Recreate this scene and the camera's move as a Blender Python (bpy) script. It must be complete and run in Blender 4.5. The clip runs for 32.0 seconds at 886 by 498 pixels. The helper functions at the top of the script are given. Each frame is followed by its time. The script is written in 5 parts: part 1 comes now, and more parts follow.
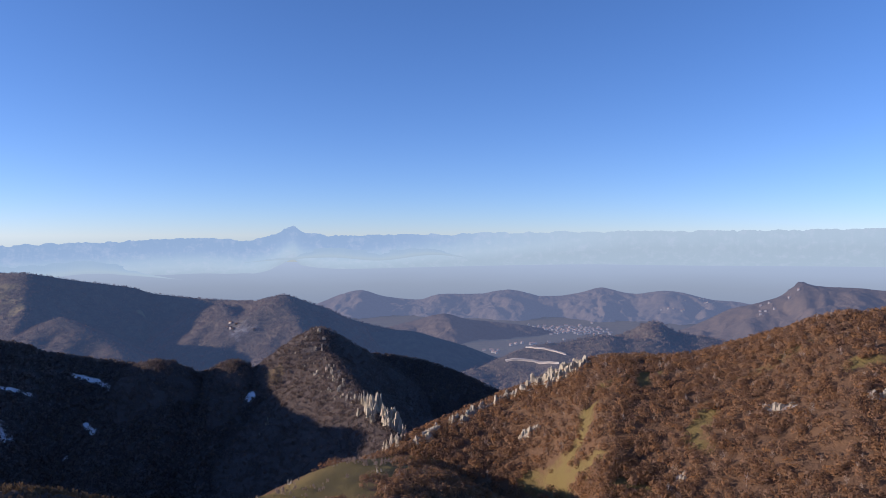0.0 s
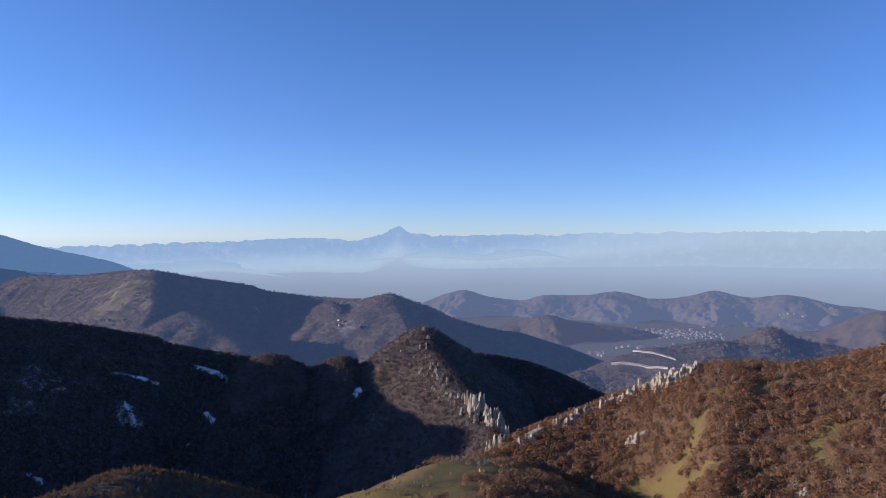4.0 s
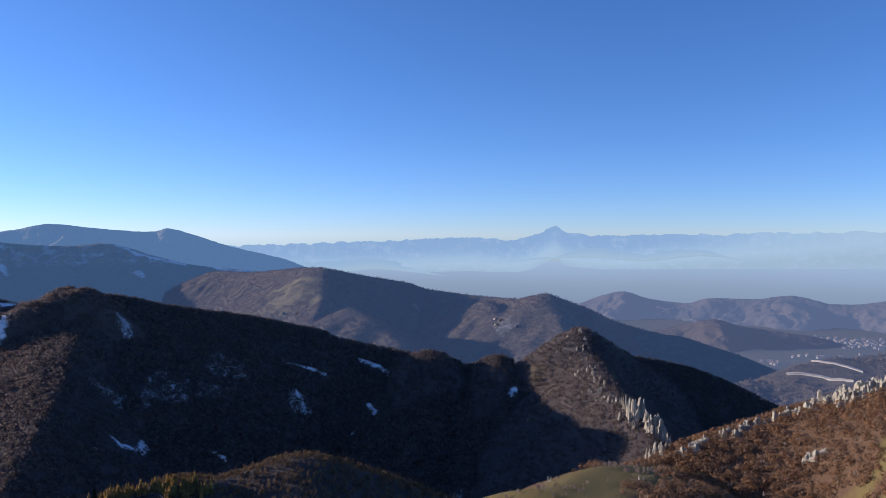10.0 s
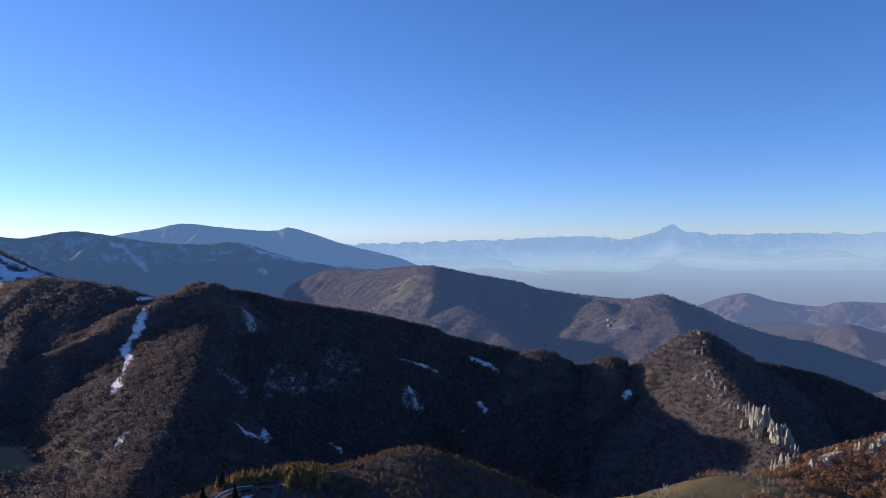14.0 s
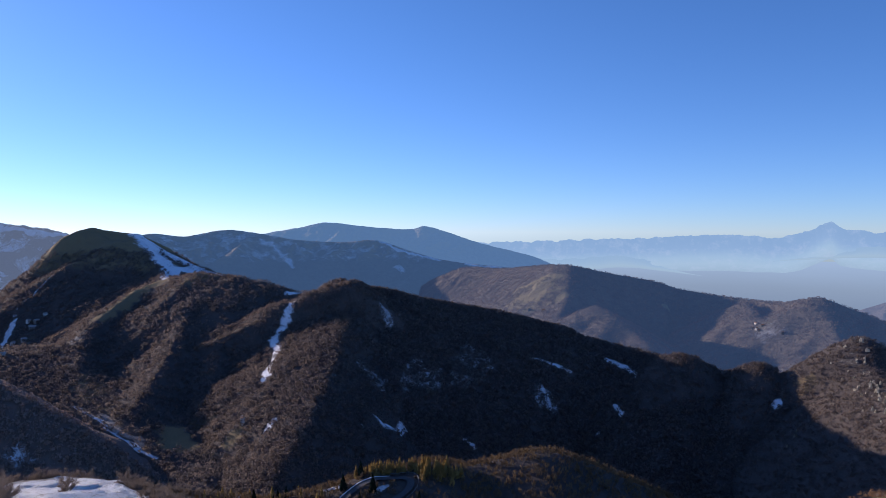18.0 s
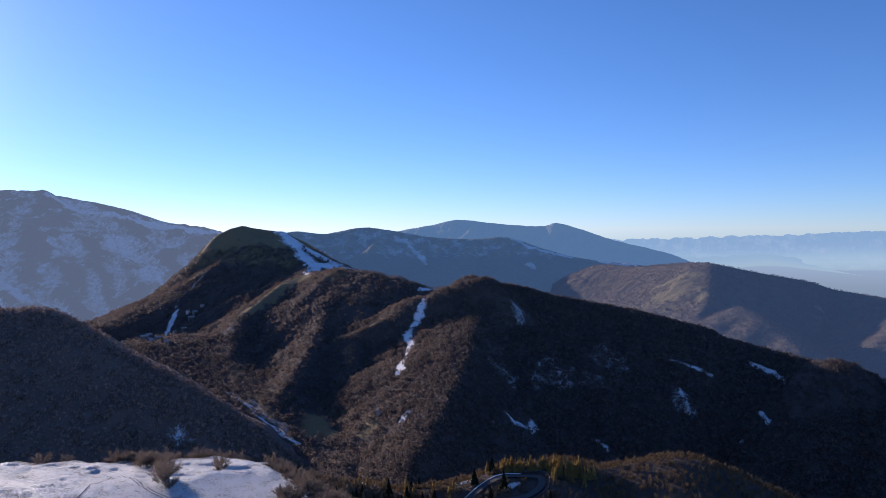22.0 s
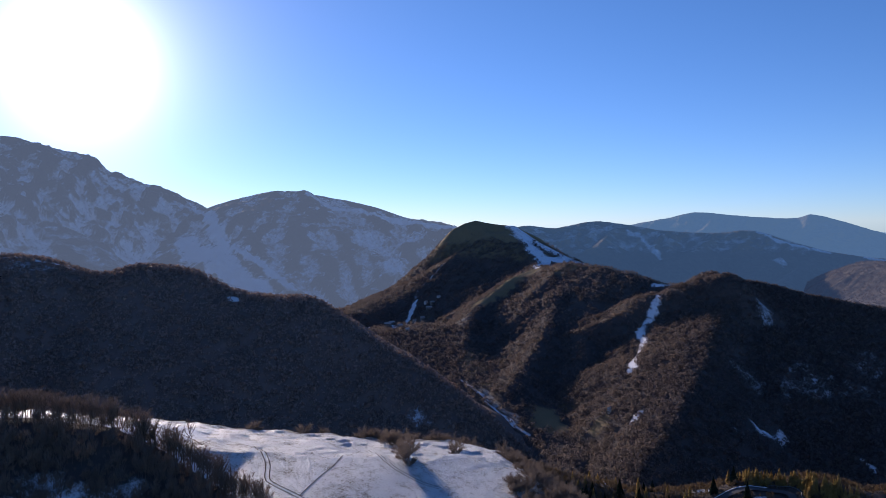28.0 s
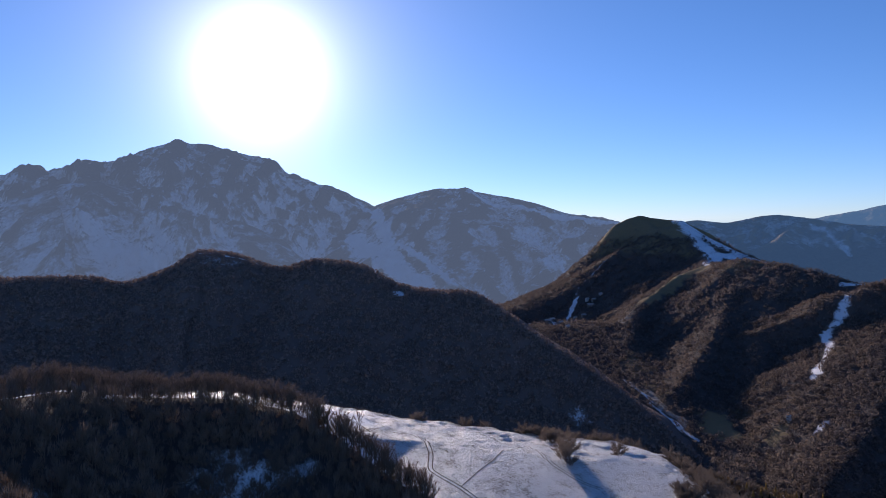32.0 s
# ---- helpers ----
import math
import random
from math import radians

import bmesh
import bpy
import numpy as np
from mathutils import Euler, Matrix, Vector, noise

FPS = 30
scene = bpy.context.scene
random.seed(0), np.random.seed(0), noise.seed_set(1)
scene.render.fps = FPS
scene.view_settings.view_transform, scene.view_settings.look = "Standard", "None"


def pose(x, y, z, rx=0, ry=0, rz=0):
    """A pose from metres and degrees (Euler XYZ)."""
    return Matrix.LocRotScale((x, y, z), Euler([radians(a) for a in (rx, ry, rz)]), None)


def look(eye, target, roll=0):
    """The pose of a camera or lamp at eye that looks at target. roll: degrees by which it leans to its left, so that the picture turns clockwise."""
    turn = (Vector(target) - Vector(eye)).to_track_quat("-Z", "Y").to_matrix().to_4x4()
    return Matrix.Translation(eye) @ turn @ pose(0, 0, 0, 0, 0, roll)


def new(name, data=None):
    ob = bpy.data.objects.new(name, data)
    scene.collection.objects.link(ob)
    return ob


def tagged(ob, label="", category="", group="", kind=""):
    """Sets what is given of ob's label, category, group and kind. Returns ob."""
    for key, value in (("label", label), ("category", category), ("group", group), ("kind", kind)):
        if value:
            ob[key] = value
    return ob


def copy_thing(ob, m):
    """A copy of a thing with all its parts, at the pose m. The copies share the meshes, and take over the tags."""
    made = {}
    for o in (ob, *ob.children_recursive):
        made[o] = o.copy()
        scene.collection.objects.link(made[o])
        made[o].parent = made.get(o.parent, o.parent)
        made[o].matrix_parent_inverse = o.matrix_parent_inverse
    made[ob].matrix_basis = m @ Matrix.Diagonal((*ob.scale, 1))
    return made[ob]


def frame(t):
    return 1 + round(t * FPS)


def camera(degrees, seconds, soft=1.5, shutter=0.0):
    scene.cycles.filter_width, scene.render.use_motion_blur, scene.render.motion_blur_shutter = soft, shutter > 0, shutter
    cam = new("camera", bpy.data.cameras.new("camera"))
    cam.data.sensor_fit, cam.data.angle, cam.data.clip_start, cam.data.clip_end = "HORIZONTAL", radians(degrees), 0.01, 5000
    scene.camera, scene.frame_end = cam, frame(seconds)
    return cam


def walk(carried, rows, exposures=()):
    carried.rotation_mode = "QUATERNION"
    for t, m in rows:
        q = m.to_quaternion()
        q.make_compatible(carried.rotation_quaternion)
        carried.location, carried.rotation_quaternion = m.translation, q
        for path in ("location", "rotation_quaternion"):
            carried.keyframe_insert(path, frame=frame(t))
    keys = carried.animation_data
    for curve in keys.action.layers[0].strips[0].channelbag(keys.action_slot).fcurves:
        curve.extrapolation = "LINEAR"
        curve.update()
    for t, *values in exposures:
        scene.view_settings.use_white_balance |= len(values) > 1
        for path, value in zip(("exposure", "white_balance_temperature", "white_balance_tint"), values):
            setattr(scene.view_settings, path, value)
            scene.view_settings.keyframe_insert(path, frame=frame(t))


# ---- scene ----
cam = camera(63.27, 32.0, 0.8)
PATH = [
    (0.0, pose(0, 0, 120, 88.92, 0.08, 0.00)),
    (1.0, pose(0, 0, 120, 88.93, 0.02, 2.44)),
    (2.0, pose(0, 0, 120, 88.95, 0.04, 5.19)),
    (3.0, pose(0, 0, 120, 88.95, -0.01, 7.23)),
    (4.0, pose(0, 0, 120, 88.95, -0.04, 8.27)),
    (5.0, pose(0, 0, 120, 88.95, -0.03, 10.06)),
    (6.0, pose(0, 0, 120, 88.96, -0.05, 12.08)),
    (7.0, pose(0, 0, 120, 88.96, -0.09, 14.27)),
    (8.0, pose(0, 0, 120, 88.93, -0.08, 16.74)),
    (9.0, pose(0, 0, 120, 88.93, -0.05, 18.84)),
    (10.0, pose(0, 0, 120, 88.91, -0.07, 20.66)),
    (11.0, pose(0, 0, 120, 88.89, -0.01, 22.55)),
    (12.0, pose(0, 0, 120, 88.85, -0.04, 24.80)),
    (13.0, pose(0, 0, 120, 88.84, -0.06, 27.07)),
    (14.0, pose(0, 0, 120, 88.81, -0.05, 29.48)),
    (15.0, pose(0, 0, 120, 88.79, -0.09, 31.90)),
    (16.0, pose(0, 0, 120, 88.76, -0.10, 34.57)),
    (17.0, pose(0, 0, 120, 88.70, -0.06, 37.38)),
    (18.0, pose(0, 0, 120, 88.67, -0.04, 40.10)),
    (19.0, pose(0, 0, 120, 88.63, 0.07, 42.51)),
    (20.0, pose(0, 0, 120, 88.57, 0.01, 45.01)),
    (21.0, pose(0, 0, 120, 88.52, 0.09, 47.73)),
    (22.0, pose(0, 0, 120, 88.45, 0.14, 50.53)),
    (23.0, pose(0, 0, 120, 88.38, 0.17, 53.43)),
    (24.0, pose(0, 0, 120, 88.30, 0.20, 56.23)),
    (25.0, pose(0, 0, 120, 88.24, 0.28, 59.06)),
    (26.0, pose(0, 0, 120, 88.20, 0.38, 62.07)),
    (27.0, pose(0, 0, 120, 88.15, 0.45, 65.39)),
    (28.0, pose(0, 0, 120, 88.09, 0.56, 68.71)),
    (29.0, pose(0, 0, 120, 88.05, 0.71, 72.01)),
    (30.0, pose(0, 0, 120, 88.00, 0.80, 75.25)),
    (31.0, pose(0, 0, 120, 87.99, 0.94, 78.42)),
    (32.0, pose(0, 0, 120, 87.96, 1.05, 81.40)),
]
walk(cam, PATH, [(0.0, 0.24, 6350, 25), (8.0, 0.16, 5900, 20), (20.0, 0.14, 5950, 22), (25.0, 0.03, 6100, 22), (28.0, -0.12, 6050, 21), (32.0, -0.22, 6050, 21)])

import functools

# ---- world and light ----
SUN_AZ, SUN_EL = 95.3, 11.8          # degrees to the left of +y, degrees up
sun_way = Vector((-math.sin(radians(SUN_AZ)) * math.cos(radians(SUN_EL)),
                  math.cos(radians(SUN_AZ)) * math.cos(radians(SUN_EL)), math.sin(radians(SUN_EL))))
world = bpy.data.worlds.new("winter_sky")
scene.world = world
world.use_nodes = True
wn, wl = world.node_tree.nodes, world.node_tree.links
sky = wn.new("ShaderNodeTexSky")
sky.sky_type, sky.sun_disc = "NISHITA", False
sky.sun_elevation, sky.sun_rotation = radians(SUN_EL), radians(-SUN_AZ)
sky.altitude, sky.air_density, sky.dust_density, sky.ozone_density = 2200, 0.85, 0.1, 4.5
wn["Background"].inputs["Strength"].default_value = 0.155
# aureole of the low sun in the winter haze
tc = wn.new("ShaderNodeTexCoord")
dot = wn.new("ShaderNodeVectorMath")
dot.operation = "DOT_PRODUCT"
dot.inputs[1].default_value = sun_way
wl.new(tc.outputs["Generated"], dot.inputs[0])


def node(op, a, b):
    m = wn.new("ShaderNodeMath")
    m.operation = op
    for sock, v in zip(m.inputs, (a, b)):
        if hasattr(v, "links"):
            wl.new(v, sock)
        else:
            sock.default_value = v
    return m.outputs[0]


glow = node("DIVIDE", 0.027, node("ADD", node("SUBTRACT", 1.0, dot.outputs["Value"]), 0.0008))
mixg = wn.new("ShaderNodeVectorMath")
mixg.operation = "SCALE"
mixg.inputs[0].default_value = (1.0, 0.95, 0.93)
wl.new(glow, mixg.inputs["Scale"])
addg = wn.new("ShaderNodeVectorMath")
# winter haze: the blue pales towards the horizon
height = wn.new("ShaderNodeSeparateXYZ")
wl.new(tc.outputs["Generated"], height.inputs[0])
lift = wn.new("ShaderNodeMapRange")
lift.interpolation_type = "SMOOTHSTEP"
lift.inputs["From Min"].default_value, lift.inputs["From Max"].default_value = -0.02, 0.34
wl.new(height.outputs["Z"], lift.inputs["Value"])
pale = wn.new("ShaderNodeMix")
pale.data_type = "RGBA"
pale.inputs[6].default_value, pale.inputs[7].default_value = (0.93, 0.89, 0.92, 1), (0.83, 0.97, 1.03, 1)
wl.new(lift.outputs["Result"], pale.inputs[0])
tint = wn.new("ShaderNodeVectorMath")
tint.operation = "MULTIPLY"
wl.new(sky.outputs[0], tint.inputs[0])
wl.new(pale.outputs[2], tint.inputs[1])
wl.new(tint.outputs[0], addg.inputs[0])
wl.new(mixg.outputs[0], addg.inputs[1])
wl.new(addg.outputs[0], wn["Background"].inputs["Color"])
lamp = bpy.data.lights.new("sun", "SUN")
lamp.energy, lamp.angle, lamp.color = 5.0, radians(0.5), (1.0, 0.84, 0.65)
sun = new("sun", lamp)
sun.matrix_world = look(sun_way * 3000, (0, 0, 0))

# ---- materials ----


def material(name):
    m = bpy.data.materials.new(name)
    m.use_nodes = True
    return m, m.node_tree.nodes, m.node_tree.links, m.node_tree.nodes["Principled BSDF"]


def noise_tex(n, l, scale, detail=6.0, rough=0.6, coord=None):
    if coord is None:
        coord = n.new("ShaderNodeTexCoord").outputs["Object"]
    t = n.new("ShaderNodeTexNoise")
    t.inputs["Scale"].default_value, t.inputs["Detail"].default_value, t.inputs["Roughness"].default_value = scale, detail, rough
    l.new(coord, t.inputs["Vector"])
    return t.outputs["Fac"]


def ramp_of(n, l, fac, stops):
    r = n.new("ShaderNodeValToRGB")
    e = r.color_ramp.elements
    while len(e) < len(stops):
        e.new(0.5)
    for el, (p, c) in zip(e, stops):
        el.position, el.color = p, (*c, 1)
    l.new(fac, r.inputs["Fac"])
    return r.outputs["Color"]


def mixed(n, l, fac, a, b):
    m = n.new("ShaderNodeMix")
    m.data_type = "RGBA"
    for sock, v in ((m.inputs[0], fac), (m.inputs[6], a), (m.inputs[7], b)):
        if hasattr(v, "links"):
            l.new(v, sock)
        elif isinstance(v, tuple):
            sock.default_value = (*v, 1)
        else:
            sock.default_value = v
    return m.outputs[2]


def sums(n, l, op, a, b, clamp=False):
    m = n.new("ShaderNodeMath")
    m.operation, m.use_clamp = op, clamp
    for sock, v in zip(m.inputs, (a, b)):
        if hasattr(v, "links"):
            l.new(v, sock)
        else:
            sock.default_value = v
    return m.outputs[0]


def slope_material(name, litter, grass, scale=1.0, bump=0.6, haze=0.0, haze_colour=(0.25, 0.36, 0.58), soft=1.0, deep=1.0, crust=0.0):
    """Hillside: leaf litter and scrub, with grass, snow and rock where the mesh says so. haze: share of emission
    painted in as far air.
    """
    m, n, l, p = material(name)
    co = n.new("ShaderNodeTexCoord").outputs["Object"]
    big, mid, fine = noise_tex(n, l, 0.012 * scale, 5, 0.6, co), noise_tex(n, l, 0.07 * scale, 6, 0.65, co), noise_tex(n, l, 0.45 * scale, 4, 0.7, co)
    c = mixed(n, l, ramp_of(n, l, big, ((0.38, (0, 0, 0)), (0.62, (1, 1, 1)))), litter[0], litter[1])
    c = mixed(n, l, ramp_of(n, l, mid, ((0.35, (0, 0, 0)), (0.7, (1, 1, 1)))), c, litter[2])
    c = mixed(n, l, sums(n, l, "MULTIPLY", fine, 0.5), c, litter[3])
    dust = noise_tex(n, l, 1.5 * scale, 3, 0.7, co)
    edge = sums(n, l, "ADD", sums(n, l, "MULTIPLY", sums(n, l, "SUBTRACT", mid, 0.5), 1.5), sums(n, l, "MULTIPLY", sums(n, l, "ADD", sums(n, l, "SUBTRACT", fine, 0.5), sums(n, l, "SUBTRACT", dust, 0.5)), 1.5))

    def mask(key, lo=0.35, hi=0.6):
        a = n.new("ShaderNodeAttribute")
        a.attribute_name = key
        s = sums(n, l, "ADD", a.outputs["Fac"], sums(n, l, "MULTIPLY", edge, sums(n, l, "MULTIPLY", a.outputs["Fac"], 1.0)))
        r = n.new("ShaderNodeMapRange")
        r.inputs["From Min"].default_value, r.inputs["From Max"].default_value = lo, lo + (hi - lo) * soft
        l.new(s, r.inputs["Value"])
        return r.outputs["Result"]
    g = mixed(n, l, mid, grass[0], grass[1])
    c = mixed(n, l, mask("grass"), c, mixed(n, l, sums(n, l, "MULTIPLY", fine, 0.6), g, litter[3]))
    c = mixed(n, l, mask("rock"), c, mixed(n, l, fine, (0.46, 0.44, 0.40), (0.22, 0.21, 0.20)))
    s = mask("snow")
    c = mixed(n, l, s, c, mixed(n, l, fine, (0.80, 0.83, 0.87), (0.88, 0.89, 0.90)))
    l.new(c, p.inputs["Base Color"])
    p.inputs["Roughness"].default_value = 0.95
    p.inputs["Specular IOR Level"].default_value = 0.15
    if crust:
        l.new(sums(n, l, "SUBTRACT", 0.95, sums(n, l, "MULTIPLY", s, crust)), p.inputs["Roughness"])
        l.new(sums(n, l, "ADD", 0.15, sums(n, l, "MULTIPLY", s, 0.5)), p.inputs["Specular IOR Level"])
    b = n.new("ShaderNodeBump")
    b.inputs["Strength"].default_value, b.inputs["Distance"].default_value = bump, 2.5 * deep / scale
    l.new(sums(n, l, "ADD", fine, sums(n, l, "MULTIPLY", mid, 1.5)), b.inputs["Height"])
    l.new(b.outputs[0], p.inputs["Normal"])
    # air haze painted over the surface as an even emission
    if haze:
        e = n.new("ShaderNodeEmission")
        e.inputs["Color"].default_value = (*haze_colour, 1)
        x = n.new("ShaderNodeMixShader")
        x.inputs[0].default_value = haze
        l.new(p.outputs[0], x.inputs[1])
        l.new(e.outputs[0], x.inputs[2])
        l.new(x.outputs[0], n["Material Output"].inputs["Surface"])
    return m


WOOD = ((0.105, 0.086, 0.076), (0.125, 0.10, 0.086), (0.09, 0.077, 0.071), (0.068, 0.06, 0.057))
STRAW = ((0.38, 0.28, 0.14), (0.28, 0.205, 0.105))
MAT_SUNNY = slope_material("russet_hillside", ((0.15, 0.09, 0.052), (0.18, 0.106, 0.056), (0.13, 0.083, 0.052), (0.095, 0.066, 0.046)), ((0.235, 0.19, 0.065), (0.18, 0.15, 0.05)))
MAT_WOOD = slope_material("leafless_wood_floor", WOOD, STRAW)
# wood floor lightened to stand in for glare over the shaded ridge
MAT_SHADE = slope_material("shade_lightened_wood_floor", ((0.19, 0.142, 0.12), (0.22, 0.162, 0.132), (0.17, 0.13, 0.115), (0.145, 0.112, 0.098)), STRAW, 1.0, 0.5)
MAT_NEAR = slope_material("near_wood_floor", WOOD, STRAW, 2.0, 0.8)
GREYWOOD = ((0.12, 0.095, 0.07), (0.17, 0.13, 0.09), (0.085, 0.07, 0.058), (0.05, 0.042, 0.036))
MAT_MEADOW = slope_material("snowy_pasture", ((0.16, 0.13, 0.06), (0.20, 0.16, 0.08), (0.12, 0.10, 0.05), (0.10, 0.08, 0.05)), STRAW, 2.6, 1.0, soft=1.5, deep=3.0, crust=0.45)
# The far hill materials below carry haze as emission in their colour.
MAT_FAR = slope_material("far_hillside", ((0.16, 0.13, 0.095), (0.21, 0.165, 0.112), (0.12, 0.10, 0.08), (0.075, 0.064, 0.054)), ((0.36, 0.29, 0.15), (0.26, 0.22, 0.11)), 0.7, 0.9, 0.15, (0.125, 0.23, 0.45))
# the mountain's emission holds painted air haze and sun glare
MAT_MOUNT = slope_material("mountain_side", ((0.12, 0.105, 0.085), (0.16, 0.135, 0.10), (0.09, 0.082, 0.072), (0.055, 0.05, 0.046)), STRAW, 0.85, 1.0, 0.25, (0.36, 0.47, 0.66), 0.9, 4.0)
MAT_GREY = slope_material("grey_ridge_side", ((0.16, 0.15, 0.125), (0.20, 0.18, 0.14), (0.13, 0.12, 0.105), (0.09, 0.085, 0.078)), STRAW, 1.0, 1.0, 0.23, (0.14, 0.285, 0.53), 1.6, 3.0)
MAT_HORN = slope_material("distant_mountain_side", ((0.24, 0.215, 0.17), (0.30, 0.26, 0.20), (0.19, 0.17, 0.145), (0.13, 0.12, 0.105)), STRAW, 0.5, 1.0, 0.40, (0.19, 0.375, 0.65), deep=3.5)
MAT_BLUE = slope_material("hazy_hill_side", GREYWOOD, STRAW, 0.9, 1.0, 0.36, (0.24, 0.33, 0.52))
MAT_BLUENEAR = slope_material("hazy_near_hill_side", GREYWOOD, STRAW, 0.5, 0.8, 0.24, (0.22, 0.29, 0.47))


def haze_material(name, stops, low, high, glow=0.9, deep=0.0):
    """Backdrop of far air: haze painted in as emission, by height or by the depth attribute."""
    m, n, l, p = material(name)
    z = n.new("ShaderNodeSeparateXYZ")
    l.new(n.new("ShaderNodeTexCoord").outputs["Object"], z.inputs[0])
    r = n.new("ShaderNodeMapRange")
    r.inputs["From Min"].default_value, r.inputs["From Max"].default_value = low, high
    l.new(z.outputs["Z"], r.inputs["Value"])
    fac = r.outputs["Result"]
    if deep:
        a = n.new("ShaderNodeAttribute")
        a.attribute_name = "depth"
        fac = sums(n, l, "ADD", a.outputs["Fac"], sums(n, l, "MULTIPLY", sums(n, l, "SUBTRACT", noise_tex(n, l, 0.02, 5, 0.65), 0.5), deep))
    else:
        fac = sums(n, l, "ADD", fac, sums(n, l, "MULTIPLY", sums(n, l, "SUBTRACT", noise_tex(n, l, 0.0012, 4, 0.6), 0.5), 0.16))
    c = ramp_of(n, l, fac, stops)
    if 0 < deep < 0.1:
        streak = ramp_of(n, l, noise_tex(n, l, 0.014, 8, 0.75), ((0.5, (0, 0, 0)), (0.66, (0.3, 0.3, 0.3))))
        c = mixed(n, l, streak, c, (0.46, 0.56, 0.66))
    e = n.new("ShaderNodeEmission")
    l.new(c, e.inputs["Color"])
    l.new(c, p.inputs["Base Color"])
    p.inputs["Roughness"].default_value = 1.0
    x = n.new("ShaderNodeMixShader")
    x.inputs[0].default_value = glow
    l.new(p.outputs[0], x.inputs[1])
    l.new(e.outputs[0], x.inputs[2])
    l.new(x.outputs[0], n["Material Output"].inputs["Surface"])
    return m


# ---- terrain tools ----
_table = np.random.RandomState(7).rand(512, 512)


def vnoise(x, y):
    xi, yi = np.floor(x).astype(int), np.floor(y).astype(int)
    u, v = x - xi, y - yi
    u, v = u * u * (3 - 2 * u), v * v * (3 - 2 * v)
    a, b = _table[xi % 512, yi % 512], _table[(xi + 1) % 512, yi % 512]
    c, d = _table[xi % 512, (yi + 1) % 512], _table[(xi + 1) % 512, (yi + 1) % 512]
    return (a * (1 - u) + b * u) * (1 - v) + (c * (1 - u) + d * u) * v


def fbm(x, y, octaves=5, gain=0.5):
    s, a, k = 0, 1.0, 0.0
    for o in range(octaves):
        s = s + a * (vnoise(x + 17.3 * o, y - 9.1 * o) - 0.5)
        k += a
        x, y, a = x * 2.03, y * 2.03, a * gain
    return s / k * 2


def spline(points, count):
    p = np.array(points, float)
    p = np.vstack([2 * p[0] - p[1], p, 2 * p[-1] - p[-2]])
    out = []
    for i in range(1, len(p) - 2):
        t = np.linspace(0, 1, 40, endpoint=False)[:, None]
        a, b, c, d = p[i - 1], p[i], p[i + 1], p[i + 2]
        out.append(0.5 * (2 * b + (c - a) * t + (2 * a - 5 * b + 4 * c - d) * t**2 + (3 * b - a - 3 * c + d) * t**3))
    out = np.vstack(out + [p[-2:-1]])
    s = np.concatenate([[0], np.cumsum(np.hypot(*np.diff(out[:, :2], axis=0).T))])
    q = np.linspace(0, s[-1], count)
    return np.stack([np.interp(q, s, out[:, k]) for k in range(3)], 1), s[-1]


def grid_mesh(name, X, Y, Z, mat, masks=None):
    nu, nv = X.shape
    me = bpy.data.meshes.new(name)
    co = np.stack([X, Y, Z], -1).reshape(-1, 3)
    i = np.arange(nu * nv).reshape(nu, nv)
    turn = (X[1:, :-1] - X[:-1, :-1]) * (Y[:-1, 1:] - Y[:-1, :-1]) - (Y[1:, :-1] - Y[:-1, :-1]) * (X[:-1, 1:] - X[:-1, :-1])
    if turn.sum() < 0:
        i = i[:, ::-1]
    q = np.stack([i[:-1, :-1], i[1:, :-1], i[1:, 1:], i[:-1, 1:]], -1).reshape(-1, 4)
    me.vertices.add(len(co))
    me.vertices.foreach_set("co", co.ravel().astype(np.float32))
    me.loops.add(q.size)
    me.loops.foreach_set("vertex_index", q.ravel().astype(np.int32))
    me.polygons.add(len(q))
    me.polygons.foreach_set("loop_start", np.arange(0, q.size, 4, dtype=np.int32))
    me.update(calc_edges=True)
    me.polygons.foreach_set("use_smooth", np.ones(len(q), bool))
    for key, val in (masks or {}).items():
        at = me.attributes.new(key, "FLOAT", "POINT")
        at.data.foreach_set("value", val.ravel().astype(np.float32))
    me.materials.append(mat)
    return new(name, me)


FLOOR = -268.0
LAND, HILLS = {}, {}


def spot(X, Y, x, y, rx, ry, turn=0.0):
    """1 inside an ellipse on the plan, falling to 0 outside it."""
    c, s = math.cos(radians(turn)), math.sin(radians(turn))
    k = 0.45 * min(rx, ry) + 4
    dx, dy = X - x + k * fbm(X / 24, Y / 24, 3), Y - y + k * fbm(X / 24 + 50, Y / 24, 3)
    d = np.sqrt(((dx * c + dy * s) / rx) ** 2 + ((-dx * s + dy * c) / ry) ** 2)
    return np.clip(1.45 - d * 1.1 + 0.5 * fbm(X / 11, Y / 11, 3), 0, 1)


def strip(X, Y, points, width):
    """1 along a line on the plan, falling to 0 away from it."""
    best = np.full(X.shape, 1e9)
    X, Y = X + (3 + 0.6 * width) * fbm(X / 24, Y / 24, 3), Y + (3 + 0.6 * width) * fbm(X / 24 + 50, Y / 24, 3)
    for a, b in zip(points[:-1], points[1:]):
        w = (b[0] - a[0], b[1] - a[1])
        t = np.clip(((X - a[0]) * w[0] + (Y - a[1]) * w[1]) / (w[0]**2 + w[1]**2), 0, 1)
        best = np.minimum(best, np.hypot(X - a[0] - t * w[0], Y - a[1] - t * w[1]))
    return np.clip(1.45 - 1.1 * best / width + 0.45 * fbm(X / 11, Y / 11, 3), 0, 1)


def most(*layers):
    return functools.reduce(np.maximum, layers)


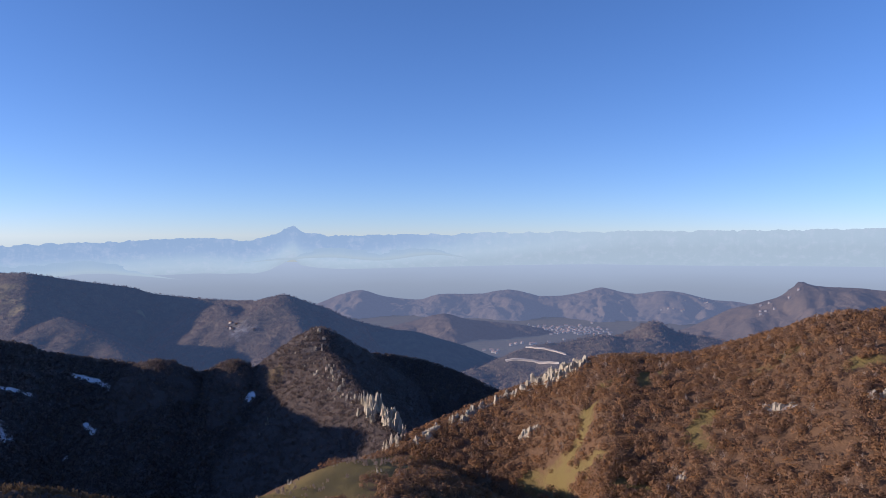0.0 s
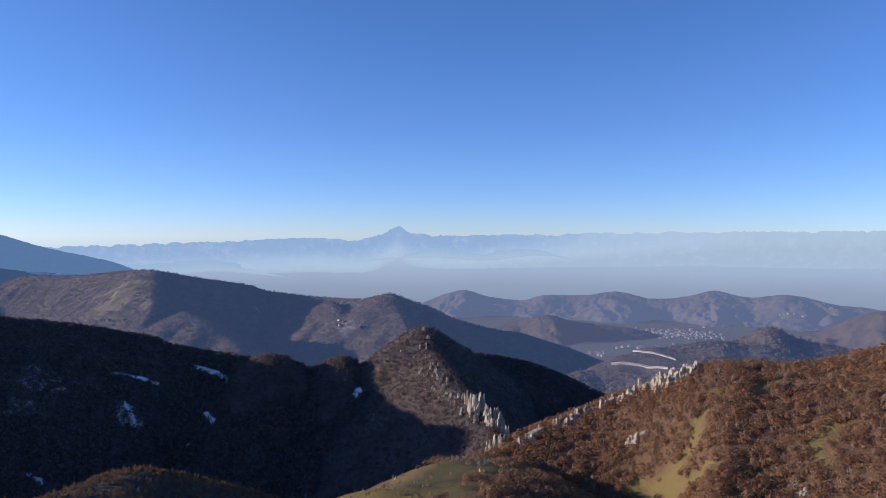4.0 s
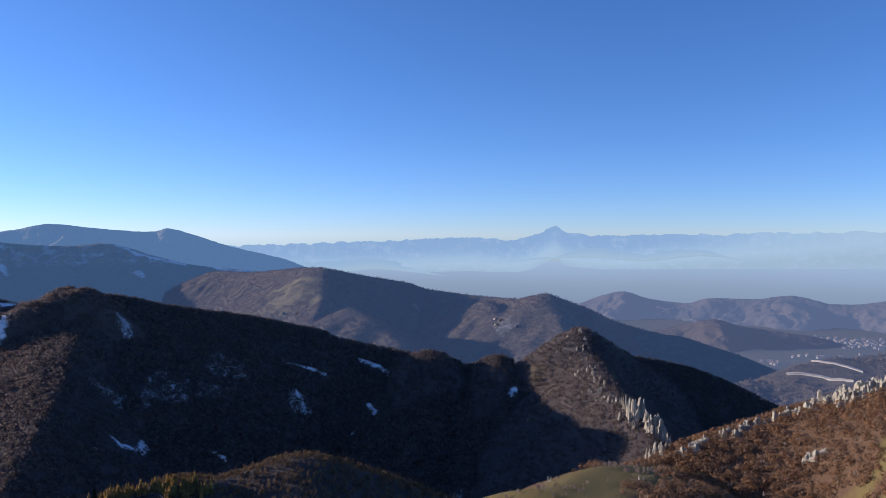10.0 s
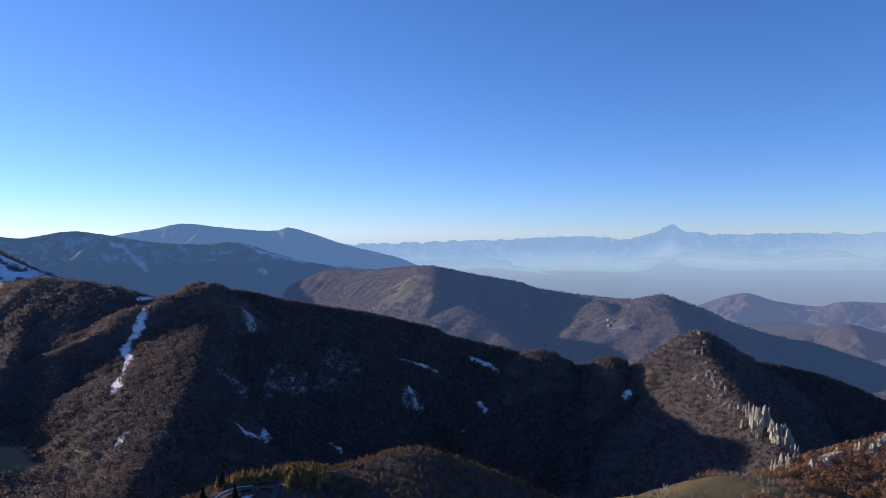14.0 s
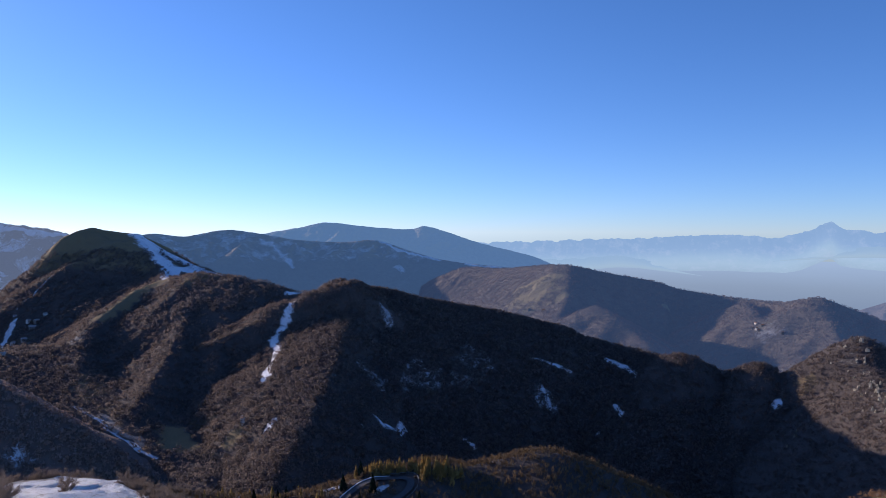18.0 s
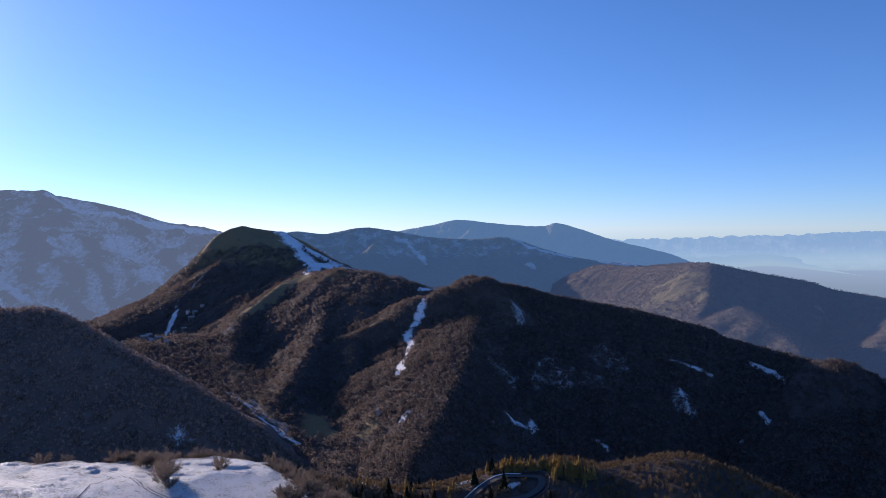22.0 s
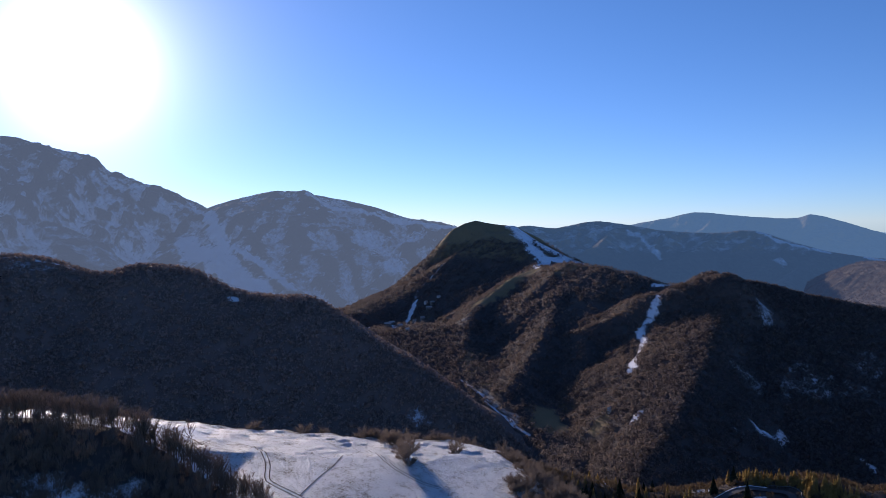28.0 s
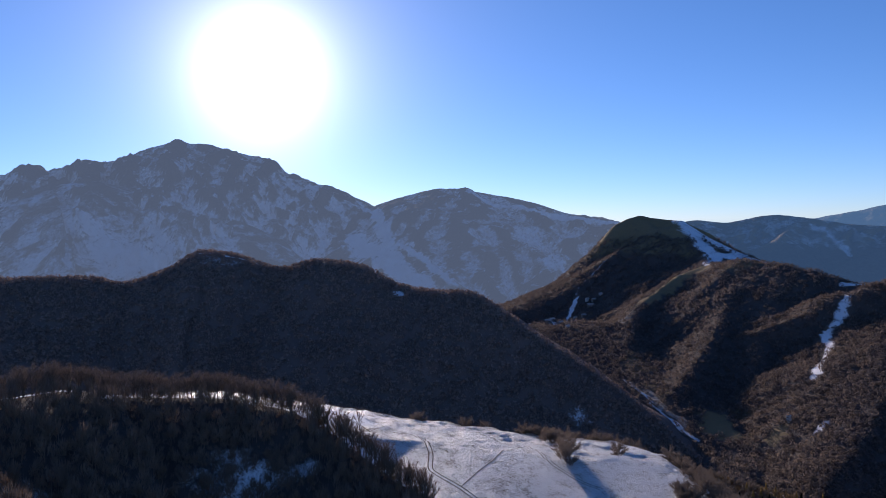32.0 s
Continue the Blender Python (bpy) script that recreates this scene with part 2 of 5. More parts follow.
def hill(key, name, label, category, crest, mat, front=0.6, back=0.6, ends=0.7, nu=300, nv=(90, 30), rough=10.0, grain=3.0,
         gully=12.0, gap=90.0, rounding=0.05, shelf=None, masks=None, bend=0.12, jag=0.0, lower=0.0):
    """A ridge along its crest. front: fall of the flank on the right of the crest's way, back: on its left."""
    p = [(q[0], q[1], q[2] - lower) for q in crest]
    nu, nv = int(nu * 0.85), (int(nv[0] * 0.85), int(nv[1] * 0.7))
    for at, nxt, fall in ((0, 1, ends[0] if isinstance(ends, tuple) else ends), (-1, -2, ends[1] if isinstance(ends, tuple) else ends)):
        a, b = np.array(p[at]), np.array(p[nxt])
        w = (a - b)[:2] / np.hypot(*(a - b)[:2])
        run = max(30.0, (a[2] - FLOOR) / fall)
        p.insert(0 if at == 0 else len(p), (a[0] + w[0] * run, a[1] + w[1] * run, FLOOR))
    c, length = spline(p, nu)
    c[:, 2] = np.maximum(c[:, 2], FLOOR + 1)
    tang = np.gradient(c[:, :2], axis=0)
    k = max(3, int(nu * bend))
    win = np.hanning(2 * k + 1)
    pad = np.pad(tang, ((k, k), (0, 0)), mode="edge")
    tang = np.stack([np.convolve(pad[:, i], win / win.sum(), "valid") for i in range(2)], 1)
    tang /= np.hypot(tang[:, 0], tang[:, 1])[:, None]
    right = np.stack([tang[:, 1], -tang[:, 0]], 1)
    arc = np.linspace(0, length, nu)[:, None]
    if jag:
        c[:, 2] += jag * fbm(arc[:, 0] / 60, arc[:, 0] * 0 + 3.3, 5, 0.6)
    wf, wb = np.linspace(0, 1, nv[0]) ** 1.25, -np.linspace(1, 0, nv[1], endpoint=False) ** 1.25
    w = np.concatenate([wb, wf])[None, :]
    high = (c[:, 2] - FLOOR)[:, None]
    along = np.linspace(0, 1, nu)
    fr, bk = (np.interp(along, *s)[:, None] if isinstance(s, tuple) else s for s in (front, back))
    W = np.where(w > 0, shelf[0] if shelf else high / fr, high / bk)
    drop = np.where(w > 0, shelf[1] if shelf else high, high)
    r = np.interp(along, *rounding)[:, None] if isinstance(rounding, tuple) else rounding
    r = np.where(w > 0, r, 0.05)
    prof = (np.sqrt(w**2 + r**2) - r) / (np.sqrt(1 + r**2) - r)
    X = c[:, 0:1] + right[:, 0:1] * w * W
    Y = c[:, 1:2] + right[:, 1:2] * w * W
    Z = c[:, 2:3] - drop * prof
    away = np.clip(np.abs(w) * W / 70, 0.0, 1.0)
    fall = np.clip(drop * prof / 60, 0, 1) * np.clip((1.05 - np.abs(w)) * 3, 0, 1)
    warp = fbm(X / 120, Y / 120, 3) * 1.3 + arc / gap
    cut = np.abs(2 * vnoise(warp, arc * 0 + 0.12 * w) - 1)
    cut2 = np.abs(2 * vnoise(warp * 2.7 + 40, arc * 0 + 0.4 * w) - 1)
    Z = Z + gully * fall * (cut - 0.45) + 0.4 * gully * fall * (cut2 - 0.45)
    Z = Z + rough * away * fbm(X / 150, Y / 150, 5) + grain * (0.25 + 0.75 * away) * fbm(X / 22, Y / 22, 4, 0.6)
    ms = masks(X, Y, Z, arc / length, w) if masks else {}
    full = {kk: np.broadcast_to(np.asarray(ms.get(kk, 0.0), float), X.shape) for kk in ("snow", "grass", "rock")}
    ob = grid_mesh(name, X, Y, Z, mat, full)
    HILLS[key] = ob
    LAND[key] = (X, Y, Z, full, np.broadcast_to(w, X.shape))
    return tagged(ob, label, category, kind="structure")


def massif(key, name, label, category, mat, plan, step, lines, blend, gully, rough, grain, valley=None, masks=None):
    """A body of ridges and ribs that run into one another, over a stretch of the plan. lines: crest, fall of its flanks, roundness of its top."""
    X, Y = np.meshgrid(np.arange(plan[0], plan[1], step), np.arange(plan[2], plan[3], step), indexing="ij")

    def along(crest):
        c, length = spline(crest, 12 * len(crest))
        best, level, run = np.full(X.shape, 1e9), np.zeros(X.shape), np.zeros(X.shape)
        for k, (a, b) in enumerate(zip(c[:-1], c[1:])):
            w = b - a
            t = np.clip(((X - a[0]) * w[0] + (Y - a[1]) * w[1]) / (w[0]**2 + w[1]**2), 0, 1)
            d = np.hypot(X - a[0] - t * w[0], Y - a[1] - t * w[1])
            nearer = d < best
            best, level, run = np.where(nearer, d, best), np.where(nearer, a[2] + t * w[2], level), np.where(nearer, (k + t) * length / len(c), run)
        return best, level, run
    layers, away, calm = [], np.full(X.shape, 1e9), 1.0
    for crest, fall, soft in lines:
        d, level, run = along(crest)
        cut = np.abs(2 * vnoise(run / 60 + 1.3 * fbm(X / 120, Y / 120, 3), d * 0.002) - 1) + 0.4 * np.abs(2 * vnoise(run / 23 + 40 + fbm(X / 60, Y / 60, 3), d * 0.006) - 1)
        layers.append(level - fall * (np.sqrt(d * d + soft * soft) - soft) + gully * np.clip(d / 70 - 0.1, 0, 1) * (cut - 0.63))
        away = np.minimum(away, d)
    if valley:
        d, level, run = along(valley[0])
        layers.append(level + valley[1] * np.minimum(d, 80) - 0.5 * np.maximum(d - 80, 0))
        calm = np.clip(d / 150, 0.15, 1)
    top = functools.reduce(np.maximum, layers)
    Z = top + blend * np.log(sum(np.exp((h - top) / blend) for h in layers)) - 0.2 * blend
    near = np.clip(away / 60, 0, 1) * calm
    Z = Z + rough * near * fbm(X / 130, Y / 130, 5) + grain * (0.3 + 0.7 * near) * fbm(X / 22, Y / 22, 4, 0.6)
    Z = np.maximum(Z, FLOOR)
    gx, gy = np.gradient(Z, step)
    w = np.where((gx * X + gy * Y) / np.hypot(X, Y) > -0.3, 0.5, -0.5)
    ms = masks(X, Y, Z, 0 * X, w) if masks else {}
    full = {kk: np.broadcast_to(np.asarray(ms.get(kk, 0.0), float), X.shape) for kk in ("snow", "grass", "rock")}
    HILLS[key] = tagged(grid_mesh(name, X, Y, Z, mat, full), label, category, kind="structure")
    LAND[key] = (X, Y, Z, full, w)


def ribs(crest, every, reach, drop, turn, seed):
    """Side ribs that leave a crest about every so many metres on its near side."""
    rng = np.random.RandomState(seed)
    c, length = spline(crest, 200)
    out = []
    for at in np.arange(0.6 * every, length - 0.4 * every, every):
        p = c[int(np.clip(at + rng.uniform(-0.3, 0.3) * every, 0, length * 0.995) / length * 200)]
        way = math.atan2(-p[1], -p[0]) + radians(turn + rng.uniform(-14, 14))
        far = reach * rng.uniform(0.7, 1.25)
        out.append([(p[0] + far * f * math.cos(way + 0.25 * f * bend), p[1] + far * f * math.sin(way + 0.25 * f * bend), p[2] - 6 - far * drop * (f - 0.18 * f * f))
                    for bend in (rng.uniform(-1, 1),) for f in (0, 0.22, 0.5, 0.78, 1.0)])
    return out


# ---- the lie of the land: crest lines in metres, fitted to the camera's view ----
SUNNY = [(-123, 454, -64.3), (-113, 477, -63.2), (-103, 505, -60.1), (-94, 552, -63.8), (-79, 615, -70.1), (-52, 698, -91.3), (-25, 730, -82.3), (10, 760, -72.5), (60, 788, -55.8), (110, 792, -36.7), (152, 785, -17.8), (185, 768, -7.4), (243, 741, -2.9), (294, 723, 13.4), (341, 702, 32.0), (375, 684, 47.3), (410, 664, 52.6), (484, 637, 69.0), (574, 600, 81.6)]
PYR = [(-293, 1081, -113.2), (-272, 1138, -80.4), (-246, 1185, -53.9), (-219, 1210, -41.4), (-179, 1237, -64.4), (-143, 1262, -84.0), (-85, 1287, -94.1), (-25, 1310, -110.2), (38, 1329, -136.8), (102, 1336, -167.6), (186, 1337, -210.1)]
PYRSPUR = [(-218, 1205, -42.6), (-173, 1107, -66.0), (-131, 1012, -90.0), (-95, 935, -105.2), (-64, 868, -121.9), (-51, 818, -134.2), (-44, 779, -146.7)]
DARK = [(-1006, 840, 13.4), (-925, 870, 26.3), (-887, 909, 21.3), (-842, 951, 5.6), (-736, 1035, -18.0), (-648, 1092, -42.4), (-614, 1112, -59.1), (-540, 1139, -74.9), (-470, 1126, -80.9), (-409, 1128, -83.5), (-383, 1137, -94.8), (-347, 1149, -83.1), (-315, 1158, -90.2), (-281, 1156, -108.5), (-261, 1151, -141.3)]
DSPUR = [(-924, 869, 24.4), (-847, 778, -9.2), (-780, 688, -48.5), (-722, 617, -75.0), (-680, 558, -98.6), (-650, 508, -120.3), (-625, 466, -137.2)]
KNOB = [(-494, 1085, -96.6), (-474, 1086, -78.7), (-449, 1089, -68.4), (-419, 1095, -69.4), (-394, 1099, -85.4)]
KNOB2 = [(-371, 1118, -98.2), (-354, 1117, -81.3), (-329, 1121, -72.1), (-306, 1123, -78.4), (-287, 1124, -96.6)]
HUMP = [(-357, 168, -12.3), (-348, 192, -18.5), (-338, 214, -23.8), (-321, 239, -28.3), (-307, 264, -26.1), (-294, 283, -20.4), (-282, 298, -19.7), (-274, 312, -15.4), (-256, 333, -18.4), (-247, 346, -15.9), (-231, 363, -11.8), (-216, 377, -15.5), (-195, 395, -26.8), (-172, 411, -39.0), (-154, 423, -49.9), (-133, 430, -61.4)]
TREEHILL = [(-247, -170, 69.4), (-279, -157, 63.4), (-303, -130, 54.6), (-319, -117, 52.7), (-328, -107, 49.8), (-335, -100, 45.3), (-342, -75, 42.2), (-341, -55, 40.6), (-338, -37, 37.3), (-329, -21, 35.2), (-320, -8, 30.5), (-305, 4, 25.6), (-290, 15, 20.7), (-274, 25, 17.5), (-258, 34, 14.4), (-241, 43, 10.5), (-218, 54, 7.0)]
NEAR = [(-895, -722, -1.3), (-1019, -633, 25.2), (-1095, -538, 53.5), (-1146, -448, 53.4), (-1173, -370, 49.8), (-1176, -325, 39.6), (-1193, -257, 61.6), (-1201, -215, 85.2), (-1200, -154, 76.9), (-1187, -90, 55.9), (-1170, -27, 67.5), (-1149, 44, 56.2), (-1116, 95, 29.1), (-1090, 145, 20.5), (-1063, 193, 18.1), (-1036, 222, 5.7), (-986, 260, -26.0), (-930, 308, -57.8), (-858, 359, -96.9), (-785, 398, -141.7), (-741, 417, -166.4)]
MOUNT = [(-3457, -2973, 97.1), (-3772, -2562, 243.6), (-3991, -2206, 332.8), (-4200, -1775, 406.2), (-4257, -1634, 458.2), (-4259, -1525, 432.7), (-4304, -1396, 510.7), (-4318, -1335, 511.7), (-4335, -1235, 493.5), (-4371, -1089, 570.3), (-4391, -967, 607.9), (-4400, -890, 635.0), (-4406, -828, 615.9), (-4414, -718, 610.0), (-4415, -622, 580.0), (-4410, -493, 545.7), (-4400, -394, 524.2), (-4390, -328, 492.9), (-4376, -247, 417.6), (-4357, -132, 375.1), (-4331, 0, 345.5), (-4293, 131, 282.0), (-4264, 212, 240.0), (-4183, 353, 137.1)]
DOME = [(-4451, 37, 90.7), (-4315, 221, 218.4), (-4243, 434, 289.5), (-4182, 628, 320.1), (-4086, 844, 293.0), (-3963, 1113, 230.3), (-3873, 1283, 164.4), (-3719, 1486, 118.8), (-3558, 1671, 25.6), (-3393, 1836, -58.1)]
GREY = [(-3626, 1258, -13.9), (-3486, 1537, 55.5), (-3384, 1686, 95.5), (-3324, 1772, 113.4), (-3249, 1879, 99.7), (-3122, 2032, 131.5), (-3012, 2141, 115.0), (-2864, 2290, 81.4), (-2704, 2435, 72.4), (-2572, 2535, 80.4), (-2415, 2608, 30.7), (-2284, 2666, -7.4), (-2152, 2721, -28.3), (-1923, 2819, -53.4), (-1773, 2881, -110.5)]
HORN = [(-3982, 2202, 6.2), (-3830, 2456, 68.1), (-3690, 2662, 110.4), (-3533, 2826, 150.7), (-3418, 2944, 181.4), (-3241, 3100, 157.3), (-3029, 3272, 139.7), (-2954, 3323, 160.3), (-2857, 3389, 132.4), (-2672, 3489, 63.0), (-2482, 3578, 11.8), (-2354, 3633, -21.8), (-2219, 3671, -77.8), (-2032, 3749, -169.7)]
FAR = [(-2070, 2440, -75.7), (-1890, 2394, -27.8), (-1667, 2312, -22.2), (-1477, 2200, -7.3), (-1308, 2095, 9.9), (-1164, 2007, 15.9), (-1058, 2065, -6.8), (-931, 2136, -32.0), (-863, 2164, -54.3), (-670, 2158, -72.1), (-535, 2062, -65.5), (-437, 1962, -41.8), (-371, 1986, -63.8), (-329, 2013, -86.9), (-258, 2064, -121.3), (-170, 2123, -151.8), (-65, 2179, -178.4), (57, 2239, -221.4)]
BLUE = [(-807, 3611, -287.6), (-600, 3651, -208.3), (-514, 3654, -176.8), (-414, 3657, -156.7), (-298, 3648, -187.5), (-126, 3638, -203.7), (-11, 3620, -176.2), (187, 3595, -171.1), (341, 3584, -150.2), (494, 3566, -182.4), (661, 3559, -167.6), (786, 3554, -139.0), (926, 3500, -165.2), (1083, 3433, -146.0), (1240, 3380, -178.9), (1430, 3326, -200.1), (1621, 3237, -242.2)]
BLUENEAR = [(-310, 2733, -252.7), (-182, 2754, -222.9), (-96, 2768, -202.7), (2, 2780, -182.0), (102, 2798, -205.9), (257, 2808, -224.6), (392, 2823, -246.3), (479, 2810, -284.4)]
RIGHTFAR = [(745, 2386, -204.2), (820, 2362, -178.3), (933, 2341, -123.9), (1018, 2327, -100.2), (1083, 2309, -76.6), (1138, 2293, -35.4), (1188, 2268, -42.5), (1283, 2215, -45.6), (1383, 2154, -49.4), (1598, 2000, -24.2)]
KNOLL = [(283, 1828, -160.5), (368, 1823, -148.1), (454, 1824, -130.8), (533, 1824, -99.0), (592, 1805, -123.8), (680, 1774, -137.7), (751, 1745, -158.2)]
ROADHILL = [(31, 1500, -172.0), (80, 1528, -160.5), (142, 1553, -138.1), (208, 1586, -122.2), (272, 1597, -117.4), (351, 1612, -104.3), (413, 1608, -111.2), (517, 1577, -125.4)]
LOWFAR = [(-287, 1979, -165.7), (-227, 2007, -153.8), (-102, 2037, -149.7), (-6, 2060, -177.0), (76, 2079, -204.2), (142, 2095, -231.5)]
ALPS = [(-3193, 3611, 32.2), (-2819, 3910, 43.6), (-2581, 4071, 53.4), (-2328, 4220, 63.6), (-2062, 4357, 70.4), (-1785, 4477, 85.1), (-1536, 4569, 92.3), (-1284, 4646, 84.5), (-1157, 4679, 99.4), (-1067, 4700, 136.9), (-983, 4719, 170.3), (-922, 4731, 132.8), (-760, 4760, 113.9), (-564, 4787, 110.0), (119, 4829, 123.2), (921, 4752, 137.4), (1503, 4601, 135.6), (2538, 4121, 144.4), (3343, 3500, 149.4)]
ALPS2 = [(-3114, 3520, -61.4), (-2396, 4043, -57.8), (-2077, 4216, -30.7), (-1877, 4309, -46.3), (-1603, 4418, -76.4)]
ALPS3 = [(-1268, 4588, 7.1), (-768, 4698, 33.9), (-417, 4742, 13.4), (-78, 4759, 47.0), (213, 4755, 24.3)]
ELBOW = [(-1876, 776, 114.7), (-1876, 800, 125.3), (-1874, 832, 128.4), (-1843, 875, 122.1), (-1784, 905, 112.7), (-1694, 924, 77.1), (-1572, 937, 41.8), (-1446, 931, 21.8), (-1314, 913, 13.1), (-1189, 882, 5.7)]
SNOWFIELD = [(-1755, 873, 100.9), (-1667, 869, 69.7), (-1572, 857, 38.7), (-1468, 837, 24.5), (-1368, 829, 31.6)]
SHOULDER = [(-1552, 831, 28.0), (-1367, 772, 24.1), (-1283, 778, 37.1), (-1216, 790, 34.9), (-1135, 802, 28.2), (-1074, 810, 20.3), (-1035, 819, 12.6), (-993, 839, 13.1), (-955, 860, 20.4)]
RIB_G = [(-1874, 832, 128.4), (-1691, 822, 58.7), (-1605, 769, 7.6), (-1531, 691, -36.5), (-1438, 605, -83.2), (-1299, 521, -114.2)]
RIB_H = [(-1784, 905, 112.7), (-1709, 876, 71.7), (-1637, 829, 28.8), (-1574, 765, -14.8), (-1516, 700, -55.1), (-1458, 658, -77.8)]
RIB_C = [(-1408, 760, 17.7), (-1410, 714, 3.8), (-1383, 655, -23.3), (-1344, 595, -50.2), (-1260, 537, -89.9), (-1180, 496, -114.7), (-1083, 469, -133.1)]
RIB_D = [(-1283, 778, 37.1), (-1183, 692, -21.6), (-1100, 615, -68.5), (-1019, 534, -104.6), (-968, 479, -127.5)]
RIB_E = [(-1179, 792, 32.0), (-1077, 711, -34.7), (-1012, 645, -80.2), (-939, 573, -123.5), (-894, 531, -146.6)]
RIB_F = [(-1114, 806, 24.7), (-1035, 736, -32.9), (-975, 682, -79.5), (-908, 621, -125.1), (-843, 556, -160.6)]
BROOK = [(-780, 408, -161.6), (-822, 415, -159.4), (-916, 437, -143.0), (-1005, 443, -132.8), (-1068, 444, -127.0), (-1167, 456, -117.3), (-1274, 457, -103.5), (-1367, 453, -92.1)]
FAR_NOSE = [(-1152, 2002, 6.3), (-1106, 1902, -46.7), (-1064, 1811, -85.4), (-1034, 1712, -118.9), (-977, 1630, -149.3)]
FAR_RIB_A = [(-938, 1755, -78.9), (-873, 1721, -94.5), (-788, 1674, -125.4), (-729, 1624, -144.5)]
FAR_RIB_B = [(-635, 2054, -72.0), (-561, 1920, -99.7), (-469, 1841, -134.2), (-415, 1772, -158.2)]
FAR_RIB_C = [(-440, 1951, -45.6), (-395, 1889, -80.9), (-368, 1833, -107.2), (-329, 1759, -144.1)]
FAR_RIB_D = [(-345, 2000, -77.0), (-301, 1947, -94.4), (-279, 1859, -135.0)]
MEADOW = [(-430, -65, 24.4), (-430, -12, 12.8), (-424, 32, 5.2), (-409, 95, -3.2), (-380, 154, -4.4), (-361, 173, -6.4), (-331, 186, -11.0)]
MSPUR = [(-3499, -1382, 287.2), (-3560, -1259, 330.3), (-3614, -1093, 343.8), (-3624, -955, 311.5), (-3607, -798, 239.4), (-3573, -611, 199.1), (-3530, -439, 146.1), (-3476, -289, 72.8), (-3418, -130, -39.8)]



# ---- old snow, pastures and bare rock on the plan ----


def valley_cover(X, Y, Z, u, w):
    S, O = lambda *a: strip(X, Y, *a), lambda *a: spot(X, Y, *a)
    snow = most(S([(-675, 664), (-665, 682), (-667, 714)], 7), 0.9 * O(-662, 629, 4, 7), S([(-616, 779), (-592, 771)], 4), S([(-637, 979), (-609, 993), (-585, 1014)], 4.5), S([(-558, 1088), (-526, 1090), (-497, 1071)], 5),
                S([(-511, 1016), (-488, 1000)], 4.5), 0.9 * O(-508, 963, 6, 6), 0.95 * S([(-599, 943), (-575, 928)], 6), 0.62 * O(-590, 932, 34, 26), 0.62 * O(-712, 800, 42, 60), 0.58 * O(-742, 722, 26, 26), 0.6 * O(-690, 905, 42, 46),
                0.6 * O(-828, 834, 20, 26), 0.5 * O(-668, 850, 30, 45), O(-294, 1072, 10, 7), 0.46 * O(-480, 1120, 60, 12), 0.55 * O(-330, 897, 34, 16), 0.45 * O(-740, 640, 20, 20))
    snow = most(0.74 * snow, gully_snow(X, Y), 0.9 * S([(-727, 540), (-720, 520)], 5), S([(-1046, 806), (-1020, 823)], 5))
    snow = most(snow, O(-1196, -205, 4, 30), O(-1190, -140, 4, 36), 0.4 * O(-1165, -180, 25, 50), 0.55 * O(-852, 294, 20, 14), 0.8 * O(-1087, 92, 13, 10))
    grass = most(0.5 * O(-880, 530, 42, 26), O(-767, 510, 16, 14), 0.5 * O(-256, 1106, 26, 22))
    rock = most(0.33 * S([(-224, 1150), (-190, 1110), (-120, 960)], 24), 0.40 * O(-700, 560, 22, 40), 0.32 * O(-835, 690, 30, 50))
    return dict(snow=snow, grass=grass, rock=rock)


def gully_snow(X, Y):
    """Snow lying in the steep gully between the shoulder and the shaded ridge."""
    return 0.95 * strip(X, Y, [(-1012, 796), (-950, 738), (-948, 720), (-947, 702), (-910, 682), (-885, 651), (-846, 612)], 6.5)


def sunny_cover(X, Y, Z, u, w):
    S, O = lambda *a: strip(X, Y, *a), lambda *a: spot(X, Y, *a)
    grass = most(S([(-150, 400), (-120, 480), (-100, 540), (-78, 600), (-62, 650)], 62), 0.62 * S([(76, 655), (96, 640), (114, 615), (130, 580)], 14), 0.7 * S([(114, 633), (128, 640), (136, 662)], 9), 0.6 * S([(134, 545), (150, 530)], 12), 0.75 * O(194, 686, 12, 9), 0.7 * S([(225, 600), (205, 580), (195, 555)], 9),
                 O(203, 695, 20, 12), 0.5 * S([(226, 610), (214, 580), (200, 548)], 8), O(337, 572, 16, 12), 0.55 * O(-20, 690, 20, 20), 0.5 * O(300, 640, 60, 12), 0.5 * O(160, 690, 40, 10))
    rock = most(O(266, 566, 15, 6, -30), O(321, 528, 11, 5, -30), O(178, 531, 4, 8), 0.5 * O(83, 699, 9, 5), 0.5 * S([(-25, 728), (10, 757), (60, 784), (110, 789), (152, 783)], 9))
    return dict(grass=grass, rock=rock)


def far_cover(X, Y, Z, u, w):
    S, O = lambda *a: strip(X, Y, *a), lambda *a: spot(X, Y, *a)
    grass = most(0.6 * O(-1225, 1885, 140, 80), 0.7 * S([(-1330, 1945), (-1257, 1950), (-1161, 1948)], 16), 0.8 * O(-1108, 1850, 22, 40), 0.6 * O(-1193, 1815, 50, 24), 0.55 * O(-1347, 1820, 60, 40),
                 O(-862, 2050, 14, 9), 0.5 * O(-540, 1870, 40, 30), 0.45 * O(-880, 1760, 60, 40))
    return dict(grass=grass, snow=0.0, rock=0.46 * O(-520, 1850, 60, 40))


